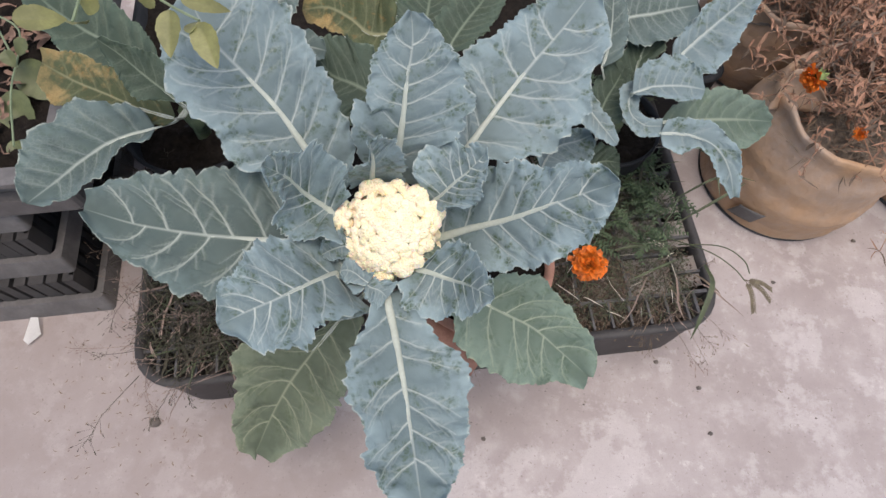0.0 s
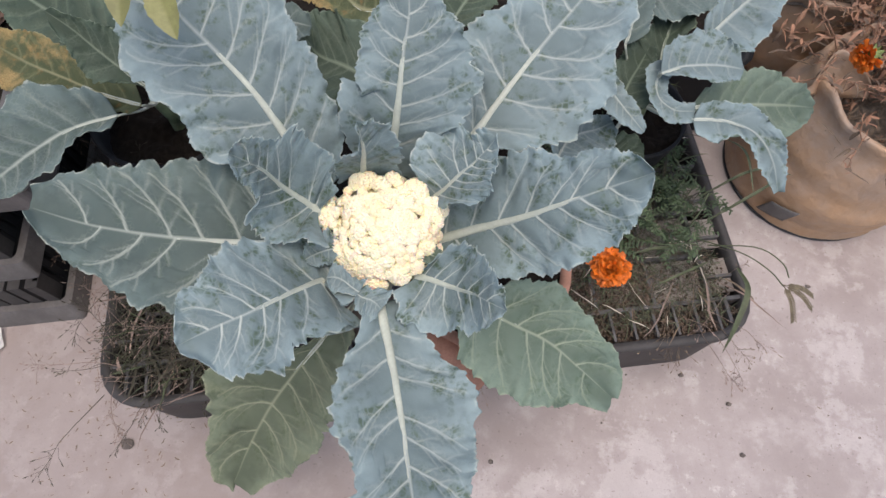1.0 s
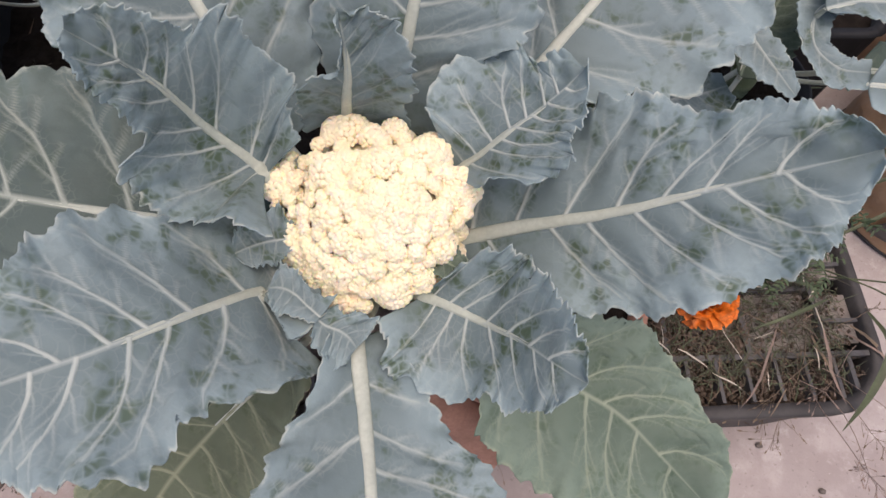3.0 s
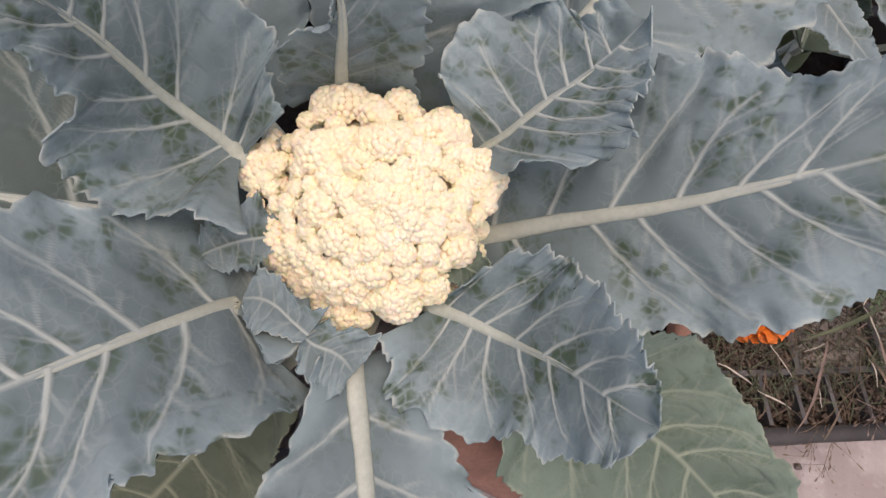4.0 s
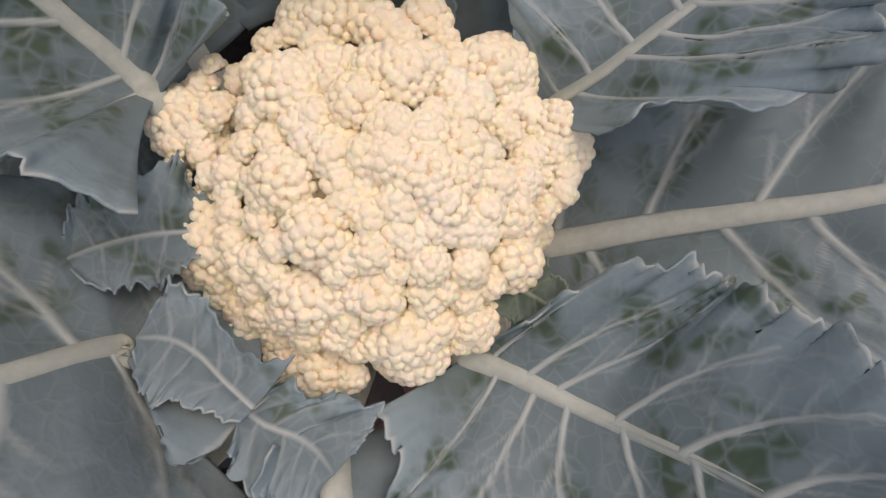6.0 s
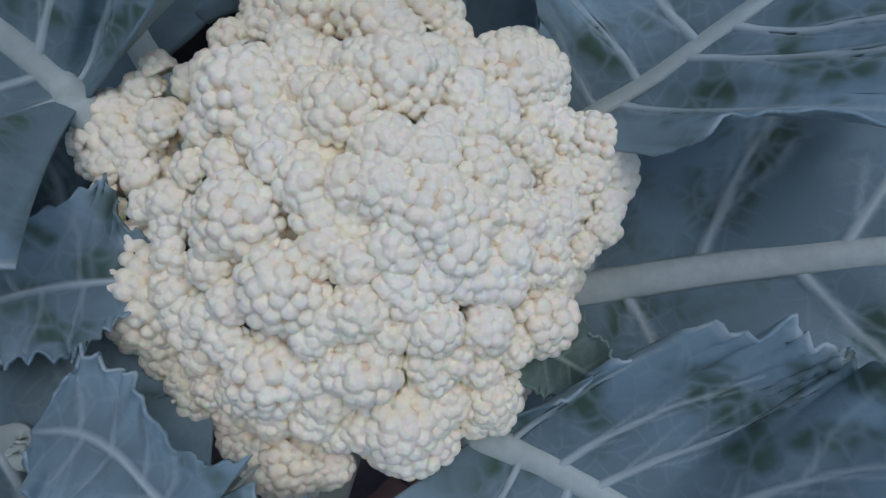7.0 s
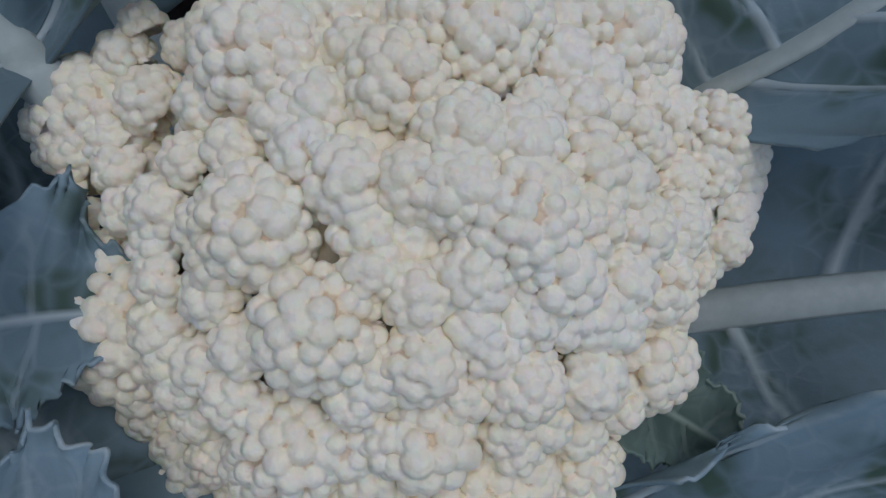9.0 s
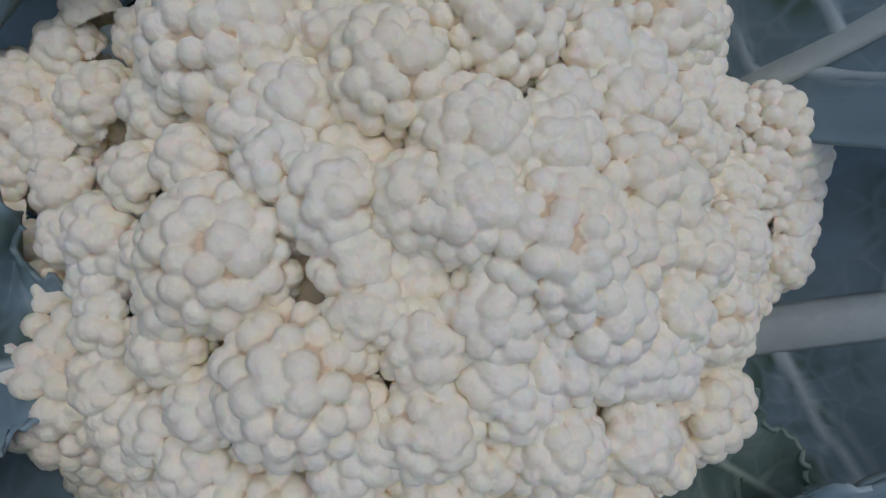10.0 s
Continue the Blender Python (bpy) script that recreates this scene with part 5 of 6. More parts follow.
# a shallower crate of soil stacked on it
SB = (-0.714, 0.370)
stacked = thing("crate", (*SB, CZ), "grey plastic crate of soil and dry leaves stacked on another crate", "crate")
v, f = wall_ring(rounded(0.42, 0.40, 0.015, 5), [(0.10, CZ), (0.004, CZ), (0.002, CZ + 0.004), (0.0, CZ + 0.040), (0.014, CZ + 0.041), (0.014, CZ + 0.072), (-0.004, CZ + 0.074), (-0.004, CZ + 0.082), (0.020, CZ + 0.082), (0.022, CZ + 0.05)], (*SB, 0), TURN)
put("wall", mesh_from("wall", v, f, GREYPLASTIC, False), stacked)
n = 40
W = []
for a in range(n):
    for b in range(n):
        u, w = (a / (n - 1) - 0.5) * 0.376, (b / (n - 1) - 0.5) * 0.356
        x, y = SB[0] + u * CT - w * ST, SB[1] + u * ST + w * CT
        W.append((x, y, 0.250 + 0.012 * noise.noise(Vector((u * 30, w * 30, 2))) + 0.006 * noise.noise(Vector((u * 90, w * 90, 5)))))
i, j = np.meshgrid(np.arange(n - 1), np.arange(n - 1), indexing="ij")
GRID = np.stack([i * n + j, (i + 1) * n + j, (i + 1) * n + j + 1, i * n + j + 1], -1).reshape(-1, 4)
put("soil", mesh_from("soil", W, GRID, SOIL), stacked, "dark soil")

# ---- rear bed: an unseen black crate of soil, added to darken the gaps ----
RB = (-0.10, 0.675)
bed = thing("crate", (*RB, 0), "black crate of dark soil added to darken gaps between leaves", "crate")
v, f = wall_ring(rounded(0.90, 0.47, 0.03, 5), [(0.01, 0.0), (0.0, 0.01), (0.0, 0.155), (-0.004, 0.16), (0.01, 0.16), (0.012, 0.12)], (*RB, 0), TURN)
put("wall", mesh_from("wall", v, f, BLACK), bed)
W = []
for a in range(n):
    for b in range(n):
        u, w = (a / (n - 1) - 0.5) * 0.88, (b / (n - 1) - 0.5) * 0.45
        W.append((RB[0] + u * CT - w * ST, RB[1] + u * ST + w * CT, 0.145 + 0.014 * noise.noise(Vector((u * 18, w * 18, 7))) + 0.006 * noise.noise(Vector((u * 70, w * 70, 3)))))
put("soil", mesh_from("soil", W, GRID, SOIL), bed, "dark soil")


DARKWEED = simple_material("dark_weed", (0.055, 0.05, 0.032), 0.8, 0.35, 60)
FADED = simple_material("faded_seed_head", (0.27, 0.20, 0.165), 0.85, 0.3, 60)
PALE = simple_material("pale_root", (0.55, 0.50, 0.42), 0.8, 0.2, 60)
LITTER = simple_material("dead_leaf", (0.23, 0.14, 0.10), 0.9, 0.5, 50)
CRUMB = simple_material("soil_crumb", (0.12, 0.088, 0.066), 0.95, 0.4, 200)


# ---- weeds and dry litter ----
def bent(rng, start, heading, length, droop, n=6, wig=0.12):
    """Points of a stalk that leaves start along heading and sags."""
    P = [np.asarray(start, float)]
    d = np.asarray(heading, float)
    d = d / np.linalg.norm(d)
    for _ in range(n - 1):
        d = d + rng.normal(0, wig, 3) + np.array((0, 0, -droop / n))
        d /= np.linalg.norm(d)
        P.append(P[-1] + d * length / (n - 1))
    return np.array(P)


def floor_to(P, z):
    P[:, 2] = np.maximum(P[:, 2], z)
    return P


def grass_patch(name, label, spot, count, size, mats, seed, lift=0.35, wide=0.0012, floor_z=TZ, panicle=0.0, lean=(0, 0)):
    """Tangled grass over a stretch of the crate; spot(rng) gives a place. Stuff that nobody could count."""
    rng = np.random.default_rng(seed)
    ob = None
    for k, mat in enumerate(mats):
        pile = Pile()
        for _ in range(count // len(mats)):
            x, y, z = spot(rng)
            a = rng.uniform(0, 2 * np.pi)
            L = size * rng.uniform(0.35, 1.25)
            h = (math.cos(a) + lean[0], math.sin(a) + lean[1], lift * rng.uniform(0.1, 2.2))
            P = floor_to(bent(rng, (x, y, z), h, L, rng.uniform(0.3, 1.6)), 0.003)
            if rng.random() < panicle:
                v, q = tube_arrays(P, np.linspace(0.0005, 0.00022, len(P)), 3)
                pile.add(v, q)
                for s in range(14):
                    base = P[-2] + (P[-1] - P[-2]) * rng.uniform(-0.8, 1)
                    tip = bent(rng, base, P[-1] - P[-2] + rng.normal(0, 0.7, 3) * np.linalg.norm(P[-1] - P[-2]), L * rng.uniform(0.08, 0.2), 0.5, 4)
                    pile.add(*tube_arrays(tip, 0.00016, 3))
                    pile.add(*blade(np.array([tip[-1], tip[-1] + (tip[-1] - tip[-2]) * 0.5, tip[-1] + (tip[-1] - tip[-2])]), 0.0007))
            else:
                pile.add(*blade(P, wide * rng.uniform(0.5, 1.5)))
        me = pile.mesh(name, mat)
        if ob is None:
            ob = tagged(new(name, me), label, "grass", kind="stuff")
        else:
            tagged(new(name, me), label, "grass", kind="stuff")
    return ob


def crumbs(name, label, pick, count, size, mat, seed):
    rng = np.random.default_rng(seed)
    O = np.array(((1, 0, 0), (0, 1, 0), (-1, 0, 0), (0, -1, 0), (0, 0, 1), (0, 0, -1)), float)
    T = np.array(((0, 1, 4), (1, 2, 4), (2, 3, 4), (3, 0, 4), (1, 0, 5), (2, 1, 5), (3, 2, 5), (0, 3, 5)))
    pile = Pile()
    for _ in range(count):
        q = size * rng.uniform(0.4, 1.6)
        pile.add((O * rng.uniform(0.6, 1.2, (6, 1))) @ np.array(turned(Vector(rng.normal(0, 1, 3)).normalized(), 0)).T * q + pick(rng), T)
    return tagged(new(name, pile.mesh(name, mat, False)), label, "soil", kind="stuff")


def spot_box(u0, u1, v0, v1, z0, z1):
    def pick(rng):
        x, y = on_tray(rng.uniform(u0, u1), rng.uniform(v0, v1))
        return x, y, rng.uniform(z0, z1)
    return pick


grass_patch("dry_grass", "tangle of dry brown grass lying on the crate", spot_box(0.15, 0.35, -0.19, -0.06, TZ - 0.005, TZ + 0.004), 1500, 0.022, (DRYWEED, DARKWEED, GRASS, GRASS), 501, 0.12, 0.00035)
grass_patch("dry_grass", "tangle of dry brown grass lying on the crate", spot_box(0.17, 0.35, -0.08, 0.16, TZ - 0.004, TZ + 0.006), 420, 0.032, (DARKWEED, GRASS), 502, 0.2, 0.0004)
grass_patch("weeds", "dense brown and green weeds with fine seed heads", spot_box(-0.355, -0.17, -0.19, -0.02, TZ - 0.004, TZ + 0.008), 1300, 0.042, (GRASS, DARKWEED, DARKWEED, DARKWEED), 503, 0.6, 0.0005)
grass_patch("weeds", "fine weed seed heads spilling over the crate's edge", spot_box(-0.37, -0.19, -0.2, -0.05, TZ, TZ + 0.01), 170, 0.085, (DARKWEED, FADED), 504, 0.45, panicle=0.75, lean=(-0.4, -0.35))
grass_patch("weeds", "fine weed seed heads spilling over the crate's edge", spot_box(0.27, 0.36, -0.2, -0.12, TZ, TZ + 0.006), 22, 0.085, (FADED, STRAW), 505, 0.2, panicle=0.8, lean=(0.35, -0.6))
grass_patch("weeds", "fine weed seed heads spilling over the crate's edge", spot_box(0.0, 0.10, -0.2, -0.16, TZ, TZ + 0.006), 14, 0.10, (FADED,), 506, 0.2, panicle=0.8, lean=(0.1, -0.9))


grass_patch("weeds", "dark weed seed heads leaning between the crates", spot_box(-0.40, -0.345, -0.02, 0.12, TZ - 0.02, TZ + 0.005), 60, 0.085, (DARKWEED, DRYWEED), 507, 0.7, panicle=0.8, lean=(-0.5, 0.1))
grass_patch("dry_grass", "pale thin roots and straws on the crate", spot_box(0.16, 0.35, -0.18, 0.10, TZ, TZ + 0.012), 46, 0.035, (PALE,), 508, 0.2, 0.0005)
crumbs("soil_crumbs", "crumbs of dry brown soil lying on the lattice", spot_box(0.12, 0.36, -0.195, -0.10, TZ - 0.010, TZ - 0.003), 1300, 0.0016, CRUMB, 520)
crumbs("soil_crumbs", "crumbs of dry brown soil lying on the lattice", spot_box(0.15, 0.26, -0.11, 0.05, TZ - 0.012, TZ - 0.002), 700, 0.0018, CRUMB, 521)
crumbs("soil_crumbs", "mat of dry brown soil filling the lattice", spot_box(0.10, 0.265, -0.165, -0.03, TZ - 0.010, TZ - 0.001), 4200, 0.0023, CRUMB, 523)
crumbs("soil_crumbs", "mat of dry brown soil filling the lattice", spot_box(0.14, 0.36, -0.205, -0.165, TZ - 0.022, TZ - 0.008), 1700, 0.0023, CRUMB, 524)
grass_patch("weeds", "dense dark green weeds over the lattice", spot_box(0.17, 0.35, -0.04, 0.17, TZ - 0.004, TZ + 0.01), 700, 0.045, (GRASS, DARKWEED), 509, 0.5, 0.0009)
grass_patch("dry_grass", "fine dry grass lying on the crate", spot_box(0.15, 0.35, -0.17, -0.02, TZ - 0.002, TZ + 0.004), 600, 0.028, (DARKWEED, GRASS, DARKWEED), 510, 0.2, 0.0004)
crumbs("soil_crumbs", "crumbs of dry brown soil lying on the lattice", spot_box(-0.36, -0.15, -0.19, 0.0, TZ - 0.012, TZ - 0.001), 2600, 0.0022, SOIL, 522)


# ---- marigolds ----
def feather_leaf(pile, rng, start, heading, L):
    """A pinnate marigold leaf: paired narrow leaflets along a stalk."""
    P = bent(rng, start, heading, L, 0.5, 7, 0.08)
    pile.add(*tube_arrays(P, 0.0005, 3))
    for k in range(1, 7):
        t = P[k] - P[k - 1]
        t /= np.linalg.norm(t)
        for sgn in (-1, 1):
            side = np.cross(t, (0, 0, 1.0)) * sgn + t * 0.7 + rng.normal(0, 0.15, 3)
            q = bent(rng, P[k], side, L * 0.27 * (1.1 - 0.09 * k), 0.5, 4, 0.14)
            pile.add(*blade(q, 0.0012))


def marigold_flower(name, place, face, r, parent, seed, petals=80):
    """A double flower head: rings of short ruffled petals over a green cup."""
    rng = np.random.default_rng(seed)
    Rm = np.array(turned(Vector(face).normalized(), 0.3))
    pile = Pile()
    for k in range(petals):
        t = (k + 0.5) / petals
        tilt = (1 - t) ** 0.6 * 1.5 + rng.normal(0, 0.12)
        a = k * 2.39996 + rng.normal(0, 0.2)
        d = np.array((math.sin(tilt) * math.cos(a), math.sin(tilt) * math.sin(a), math.cos(tilt)))
        s = d * r * 0.3
        long = rng.uniform(0.5, 0.8)
        P = np.array([s + d * r * long * u + np.array((0, 0, -0.12 * r * u * u)) + rng.normal(0, 0.045 * r, 3) for u in np.linspace(0, 1, 5)])
        A = np.cross(d, (0, 0, 1.0))
        A = A / (np.linalg.norm(A) + 1e-6) + rng.normal(0, 0.25, 3)
        B = np.cross(A, d)
        w = r * rng.uniform(0.10, 0.22) * np.array((0.3, 0.7, 1.0, 1.1, 0.8))[:, None]
        edge = rng.uniform(-0.5, 0.9)
        V = np.stack([P - A * w + B * w * edge, P, P + A * w + B * w * edge], 1).reshape(-1, 3)
        i = np.arange(4)
        q = np.concatenate([np.stack([3 * i + m, 3 * i + m + 1, 3 * i + m + 4, 3 * i + m + 3], -1) for m in (0, 1)])
        pile.add(V @ Rm.T + np.asarray(place), q)
    head = put(name, pile.mesh(name, PETAL), parent, "ruffled orange flower head")
    cup = Pile()
    back = Rm @ np.array((0, 0, -1.0))
    P = np.array([np.asarray(place) + back * r * u for u in (0.0, 0.25, 0.5, 0.8, 1.0)])
    cup.add(*tube_arrays(P, np.array((0.42, 0.40, 0.3, 0.14, 0.06)) * r, 10))
    for k in range(9):
        a = k * 0.7
        d = Rm @ np.array((math.cos(a), math.sin(a), -0.5))
        cup.add(*blade(np.array([P[1] + d * r * u for u in (0, 0.3, 0.6)]), 0.002))
    put("cup", cup.mesh("cup", LIMEGREEN), head, "pale green flower cup").location = (0, 0, 0)
    return head


LIMEGREEN = simple_material("sepal_green", (0.20, 0.26, 0.08), 0.6, 0.25, 80)
rng = np.random.default_rng(77)
mari = thing("marigold_plant", (0.22, 0.26, TZ), "marigold plant with feathery dark leaves and an orange flower", "plant")
stems = Pile()
leaves = Pile()
for k in range(24):
    x, y = on_tray(rng.uniform(0.19, 0.33), rng.uniform(-0.10, 0.15))
    P = bent(rng, (x, y, TZ - 0.005), rng.normal(0, 0.5, 3) * (1, 1, 0) + (0, 0, 1), rng.uniform(0.04, 0.085), 0.2, 7)
    stems.add(*tube_arrays(P, np.linspace(0.0012, 0.0006, 7), 5))
    for q in range(2, 7):
        for _ in range(2):
            feather_leaf(leaves, rng, P[q], rng.normal(0, 1, 3) * (1, 1, 0.3) + (0, 0, 0.35), rng.uniform(0.022, 0.040))
v, f = tube_arrays(cat([(0.20, 0.25, TZ - 0.004), (0.185, 0.225, 0.155), (0.163, 0.20, 0.178)], 8), 0.0016, 6)
stems.add(v, f)
put("stem", stems.mesh("stem", STEM), mari)
put("foliage", leaves.mesh("foliage", FEATHER), mari, "feathery dark green foliage")
marigold_flower("flower", (0.163, 0.194, 0.200), (-0.15, -0.35, 1), 0.0225, mari, 5, 110)

# long green blades hanging over the crate's front, and a bent seed stalk
grass = thing("grass_tuft", (*on_tray(0.325, -0.06), TZ), "long green grass with nodding seed heads over the crate", "grass")
for k, (pts, w) in enumerate((([(0.335, 0.235, 0.135), (0.333, 0.20, 0.155), (0.322, 0.165, 0.145), (0.315, 0.135, 0.115)], 0.0034), ([(0.31, 0.30, 0.135), (0.36, 0.33, 0.155), (0.40, 0.36, 0.15)], 0.002),
                               ([(0.30, 0.33, 0.14), (0.36, 0.36, 0.16), (0.42, 0.37, 0.14)], 0.0018), ([(0.29, 0.25, 0.135), (0.24, 0.245, 0.155), (0.20, 0.235, 0.15)], 0.0022), ([(0.34, 0.42, 0.14), (0.35, 0.38, 0.165), (0.36, 0.33, 0.15)], 0.0018),
                               ([(0.30, 0.24, 0.135), (0.26, 0.215, 0.15), (0.23, 0.20, 0.142)], 0.0016))):
    put("blade", mesh_from("blade", *blade(cat(pts, 14), w), GRASS), grass)
for pts in ([(0.28, 0.27, 0.14), (0.33, 0.245, 0.158), (0.365, 0.228, 0.15), (0.385, 0.215, 0.138)], [(0.30, 0.26, 0.14), (0.345, 0.25, 0.165), (0.375, 0.235, 0.16), (0.387, 0.222, 0.148)]):
    put("stalk", mesh_from("stalk", *tube_arrays(cat(pts, 14), 0.0008, 5), GRASS), grass)
rng = np.random.default_rng(12)
for k, (dx, dy) in enumerate(((0.012, -0.040), (0.036, -0.022), (0.040, -0.006))):
    pile = Pile()
    axis = cat([(0.384, 0.216, 0.14), (0.384 + dx * 0.5, 0.216 + dy * 0.5, 0.140), (0.384 + dx, 0.216 + dy, 0.128)], 16)
    for q in range(2, 15):
        for sgn in (-1, 1, 0.3):
            t = axis[q] - axis[q - 1]
            side = np.cross(t, (0, 0, 1)) * sgn * 0.8 + t
            pile.add(*blade(np.array([axis[q], axis[q] + side * 0.9, axis[q] + side * 1.9]), 0.0011))
    pile.add(*tube_arrays(axis, 0.0005, 4))
    put("seed_head", pile.mesh("seed_head", SEED), grass, "olive grass seed head")

# ---- dry growth in the grow bags ----
def dry_growth(name, label, centre, spread, count, seed, mats, flowers=()):
    rng = np.random.default_rng(seed)
    ob = thing(name, centre, label, "plant")
    stalks, curls = Pile(), [Pile() for _ in mats]
    for k in range(count):
        a, q = rng.uniform(0, 6.283), rng.uniform(0, 1) ** 0.6
        start = np.array((centre[0] + 0.75 * spread * q * math.cos(a), centre[1] + 0.75 * spread * q * math.sin(a), centre[2]))
        P = bent(rng, start, rng.normal(0, 0.75, 3) * (1, 1, 0.2) + (0, 0, 0.8), rng.uniform(0.08, 0.20), 0.9, 9, 0.2)
        P = floor_to(P, 0.01)
        stalks.add(*tube_arrays(P, np.linspace(0.0014, 0.0005, 9), 4))
        for m in range(2, 9):
            for _ in range(4):
                t = bent(rng, P[m], rng.normal(0, 1, 3), rng.uniform(0.006, 0.024), 0.6, 5, 0.32)
                curls[rng.integers(len(mats))].add(*blade(t, rng.choice((0.0006, 0.0010, 0.0024)) * rng.uniform(0.7, 1.3)))
    put("stalk", stalks.mesh("stalk", DRYSTALK), ob)["kind"] = "stuff"
    for m, c in zip(mats, curls):
        put("withered_leaf", c.mesh("withered_leaf", m), ob)["kind"] = "stuff"
    for k, (p, face, r) in enumerate(flowers):
        marigold_flower("flower", p, face, r, ob, seed + k, 60)
    return ob


PINKDRY = simple_material("withered_pink_brown", (0.42, 0.225, 0.145), 0.85, 0.35, 60)
dry_growth("marigold_plant", "withered brown marigold with a few orange flowers in a grow bag", (0.565, 0.52, 0.165), 0.105, 80, 601, (DRYSTALK, PINKDRY, DRYWEED),
           (((0.402, 0.402, 0.318), (-0.9, -0.35, -0.1), 0.017), ((0.535, 0.42, 0.20), (0, -0.6, 0.8), 0.010)))
dry_growth("marigold_plant", "withered brown marigold filling a grow bag", (0.56, 0.74, 0.17), 0.13, 110, 602, (DRYSTALK, PINKDRY, DRYWEED))
dry_growth("marigold_plant", "withered brown marigold filling a grow bag", (0.79, 0.54, 0.17), 0.12, 90, 603, (DRYSTALK, PINKDRY, DRYWEED))
dry_growth("marigold_plant", "withered reddish-brown marigold lying over the bags", (0.68, 0.68, 0.165), 0.15, 150, 604, (DRYSTALK, PINKDRY, PINKDRY, DRYWEED))
# weeds and straw on the soil of the near bag
rng = np.random.default_rng(88)
pile = Pile()
for _ in range(160):
    a, q = rng.uniform(0, 6.283), rng.uniform(0, 1) ** 0.5 * 0.10
    P = bent(rng, (0.545 + q * math.cos(a), 0.475 + q * math.sin(a), 0.162), rng.normal(0, 1, 3) * (1, 1, 0.2) + (0, 0, 0.15), rng.uniform(0.02, 0.06), 0.5)
    pile.add(*blade(floor_to(P, 0.155), rng.uniform(0.0005, 0.0012)))
tagged(new("dry_grass", pile.mesh("dry_grass", STRAW)), "dry straw on the soil of the grow bag", "grass", kind="stuff")


# ---- yellow-green weed hanging in from the side ----
def leaflet(name, base, tip, width, parent, mat, seed, sag=0.15):
    """An ovate pointed leaflet with a keel and a slightly wavy edge."""
    rng = np.random.default_rng(seed)
    base, tip = np.asarray(base, float), np.asarray(tip, float)
    n, k = 18, 5
    t = tip - base
    L = np.linalg.norm(t)
    t = t / L
    N = np.array((0.05, -0.45, 0.9)) - t * (t @ np.array((0.05, -0.45, 0.9)))
    N /= np.linalg.norm(N)
    A = np.cross(N, t)
    s = np.linspace(0, 1, n)
    mid = base + t * (s * L)[:, None] - N * (sag * L * s ** 2)[:, None]
    w = width * np.sin(np.pi * s ** 0.75) ** 0.8 * (1 + 0.06 * wave(s, rng, 3, 5))
    r = np.linspace(-1, 1, 2 * k + 1)
    V = mid[:, None] + A * (w[:, None] * r)[..., None] + N * (0.25 * np.abs(r) * w[:, None] + 0.08 * w[:, None] * wave(s, rng, 2, 3)[:, None] * r ** 2)[..., None]
    c = 2 * k + 1
    i, j = np.meshgrid(np.arange(n - 1), np.arange(c - 1), indexing="ij")
    me = mesh_from(name, V.reshape(-1, 3), np.stack([i * c + j, (i + 1) * c + j, (i + 1) * c + j + 1, i * c + j + 1], -1).reshape(-1, 4), mat)
    return put(name, me, parent)


vine = thing("weed_vine", (-0.296, 0.280, 0.500), "yellow-green weed with drooping pointed leaflets on thin stems", "plant")
for k, (base, tip, w) in enumerate((
    ((-0.260, 0.280, 0.475), (-0.256, 0.241, 0.463), 0.0107),
    ((-0.235, 0.273, 0.470), (-0.216, 0.237, 0.458), 0.0117),
    ((-0.395, 0.261, 0.470), (-0.361, 0.280, 0.458), 0.0117),
    ((-0.341, 0.260, 0.470), (-0.343, 0.277, 0.458), 0.0097),
    ((-0.326, 0.287, 0.480), (-0.336, 0.274, 0.468), 0.0107),
    ((-0.250, 0.286, 0.480), (-0.212, 0.292, 0.468), 0.0068),
    ((-0.281, 0.294, 0.480), (-0.288, 0.287, 0.468), 0.0117),
    ((-0.239, 0.260, 0.470), (-0.248, 0.291, 0.458), 0.0067),
    ((-0.574, 0.373, 0.270), (-0.510, 0.337, 0.258), 0.0230),
    ((-0.582, 0.338, 0.260), (-0.537, 0.286, 0.248), 0.0228),
    ((-0.547, 0.268, 0.260), (-0.532, 0.245, 0.248), 0.0096),
    ((-0.530, 0.270, 0.260), (-0.543, 0.252, 0.248), 0.0082),
    ((-0.568, 0.371, 0.300), (-0.559, 0.356, 0.288), 0.0097),
    ((-0.550, 0.391, 0.300), (-0.564, 0.374, 0.288), 0.0098),
)):
    leaflet("leaflet", base, tip, w, vine, LIME if k < 8 else OLIVE, 700 + k)
put("stem", mesh_from("stem", *tube_arrays(cat([(-0.321, 0.322, 0.480), (-0.285, 0.297, 0.480), (-0.258, 0.280, 0.480), (-0.228, 0.265, 0.480)], 14), 0.0013, 6), STEM), vine)
put("stem", mesh_from("stem", *tube_arrays(cat([(-0.321, 0.322, 0.480), (-0.336, 0.293, 0.480), (-0.333, 0.254, 0.480)], 14), 0.0013, 6), STEM), vine)
put("stem", mesh_from("stem", *tube_arrays(cat([(-0.631, 0.446, 0.285), (-0.576, 0.413, 0.285), (-0.552, 0.324, 0.285), (-0.517, 0.246, 0.285)], 14), 0.0013, 6), STEM), vine)
put("stem", mesh_from("stem", *tube_arrays(cat([(-0.631, 0.446, 0.285), (-0.559, 0.361, 0.285), (-0.584, 0.384, 0.285)], 14), 0.0013, 6), STEM), vine)


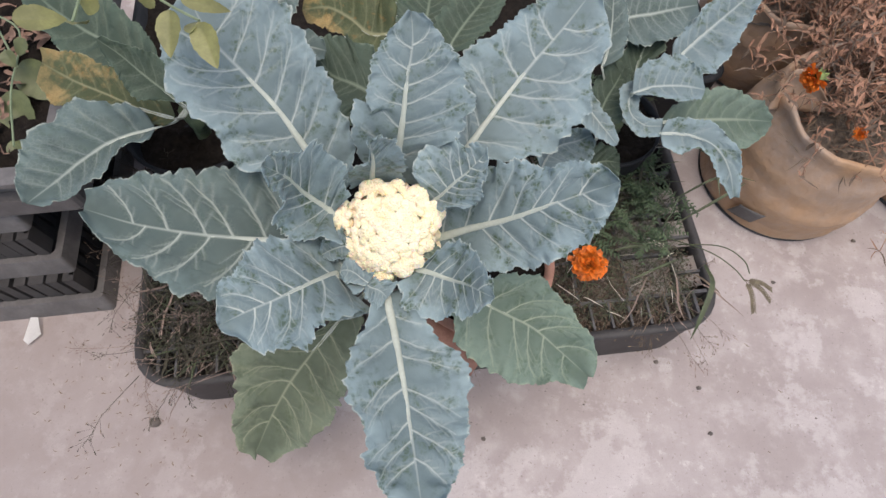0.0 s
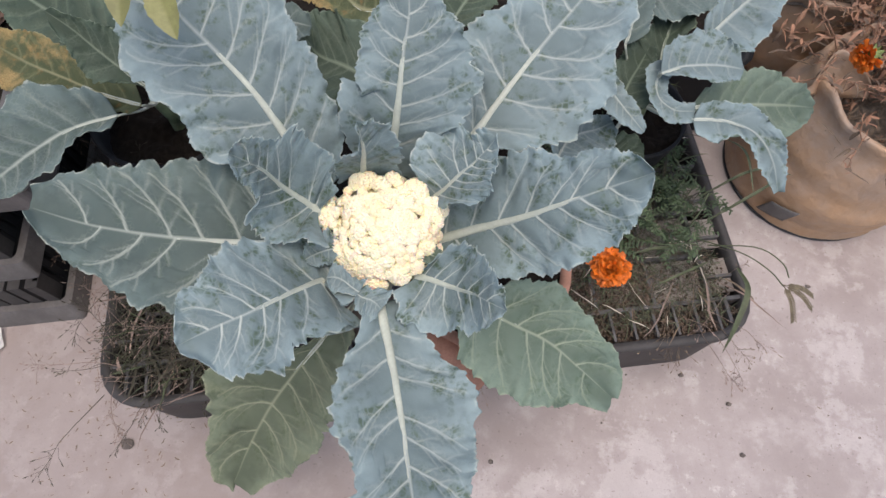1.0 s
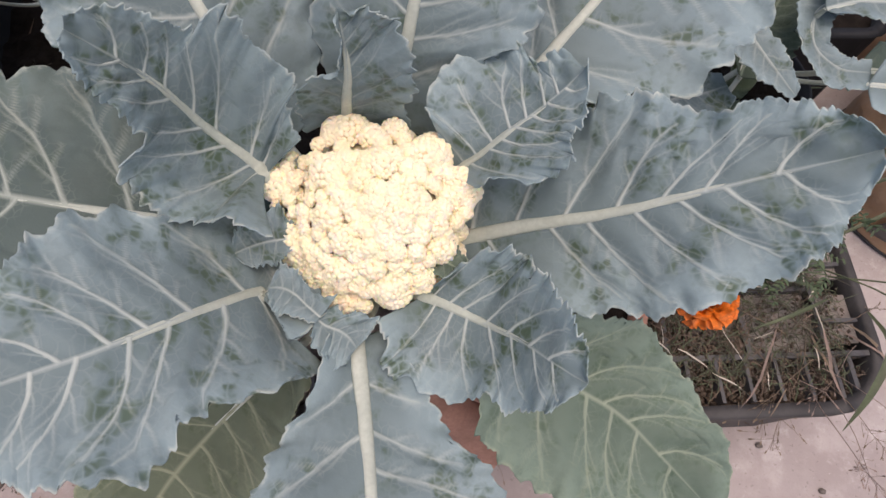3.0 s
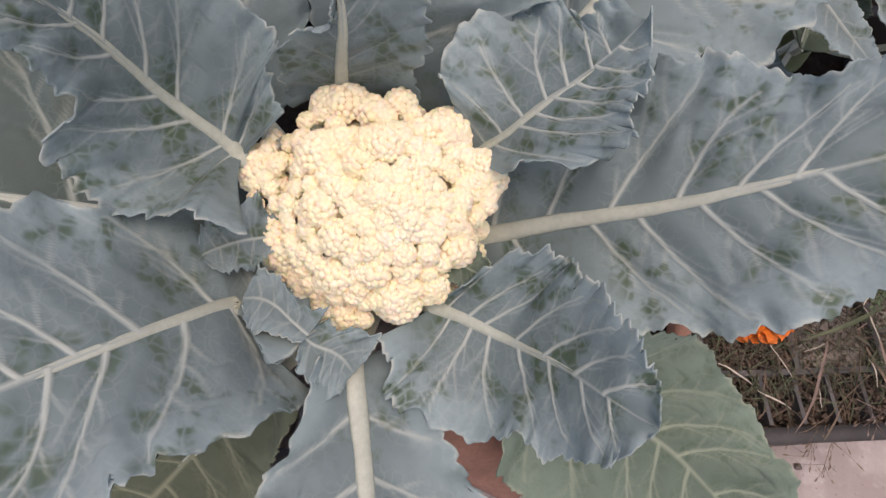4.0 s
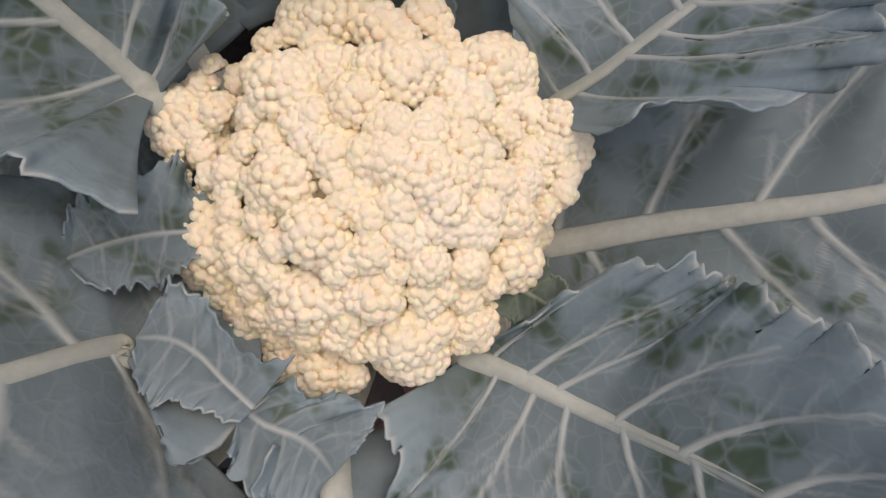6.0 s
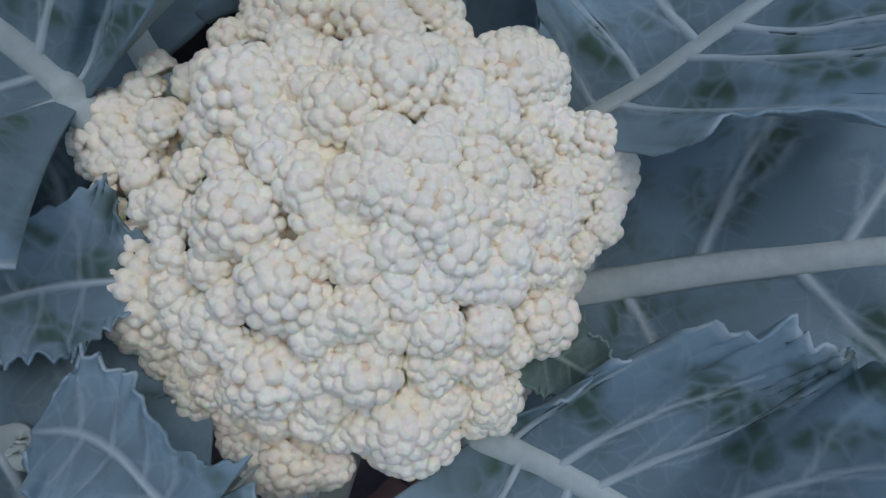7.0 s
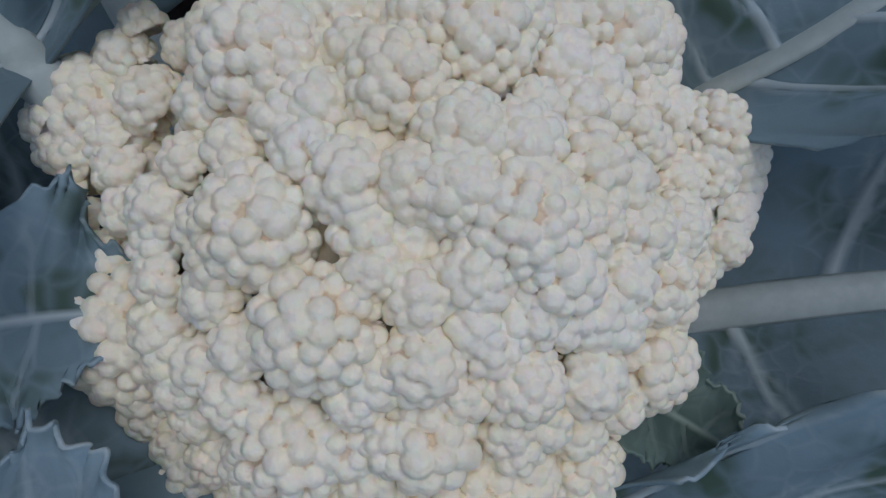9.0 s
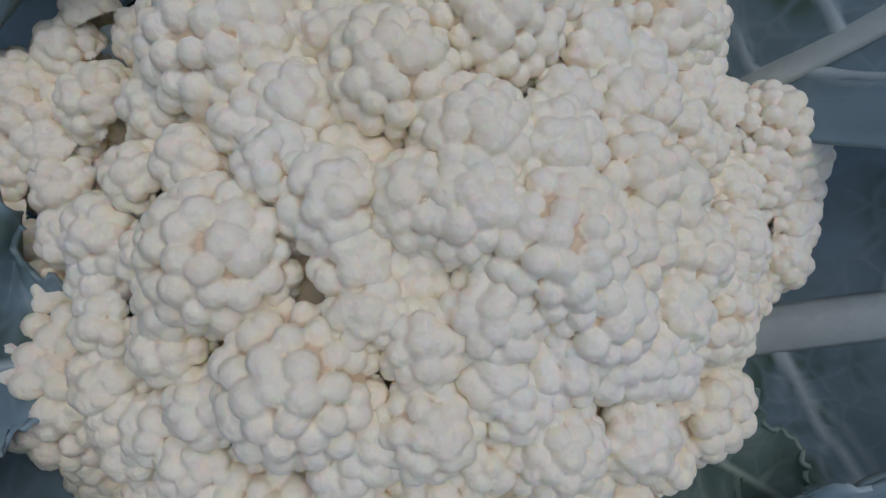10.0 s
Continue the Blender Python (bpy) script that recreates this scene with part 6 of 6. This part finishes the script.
# ---- floor litter ----
rng = np.random.default_rng(41)
bm = bmesh.new()
vs = [bm.verts.new(c) for c in ((-0.632, 0.080, 0.006), (-0.622, 0.074, 0.006), (-0.609, 0.092, 0.006), (-0.615, 0.102, 0.007), (-0.621, 0.116, 0.009), (-0.632, 0.115, 0.009))]
bm.faces.new(vs)
bmesh.ops.solidify(bm, geom=bm.faces[:], thickness=0.003)
me = bpy.data.meshes.new("paper_scrap")
bm.to_mesh(me)
bm.free()
me.materials.append(PAPER)
tagged(new("paper_scrap", me), "torn scrap of white paper on the concrete", "paper")
STONE = simple_material("grey_pebble", (0.16, 0.135, 0.12), 0.9, 0.3, 150, 0.6, 0.002)
V0, F0 = ico(2)


def pebble(place, size, flat, seed):
    W = np.array([q * (1 + 0.35 * noise.noise(Vector(q * 1.6) + Vector((seed, 0, 0)))) for q in V0]) * size * np.array((1, 0.8, flat))
    W = W + (*place, size * flat * 0.8)
    return tagged(new("pebble", mesh_from("pebble", W, F0, STONE, False)), "small dark flat stone on the concrete", "stone", "stones on the floor")


pebble((-0.405, -0.018), 0.009, 0.35, 3.0)
for k in range(26):
    x, y = rng.uniform(-0.7, 0.75), rng.uniform(-0.16, 0.14)
    pebble((x, y), rng.uniform(0.0007, 0.0018), 0.5, float(k))
for x, y in ((0.645, 0.36), (0.503, 0.275), (0.38, 0.035), (0.06, 0.0), (0.31, 0.131), (0.37, 0.098)):
    pebble((x, y), 0.0036, 0.5, x * 50)
pile = Pile()
for _ in range(200):
    x, y = (rng.normal(-0.42, 0.10), rng.normal(0.0, 0.06)) if rng.random() < 0.6 else (rng.uniform(-0.75, 0.8), rng.uniform(-0.2, 0.3))
    P = bent(rng, (x, y, 0.0012), rng.normal(0, 1, 3) * (1, 1, 0), rng.uniform(0.002, 0.009), 0, 4, 0.3)
    P[:, 2] = 0.0012
    pile.add(*blade(P, rng.uniform(0.0003, 0.0008)))
tagged(new("floor_litter", pile.mesh("floor_litter", STRAW)), "scattered seeds and bits of dry grass on concrete", "litter", kind="stuff")

pile = Pile()
for _ in range(420):
    x, y = SB[0] + rng.uniform(-0.15, 0.16), SB[1] + rng.uniform(-0.17, 0.15)
    P = bent(rng, (x, y, rng.uniform(0.256, 0.266)), rng.normal(0, 1, 3) * (1, 1, 0.25), rng.uniform(0.01, 0.05), 0.4, 6, 0.35)
    pile.add(*blade(floor_to(P, 0.252), rng.uniform(0.001, 0.007)))
tagged(new("leaf_litter", pile.mesh("leaf_litter", LITTER)), "curled dry leaves on the soil of the crate", "litter", kind="stuff")
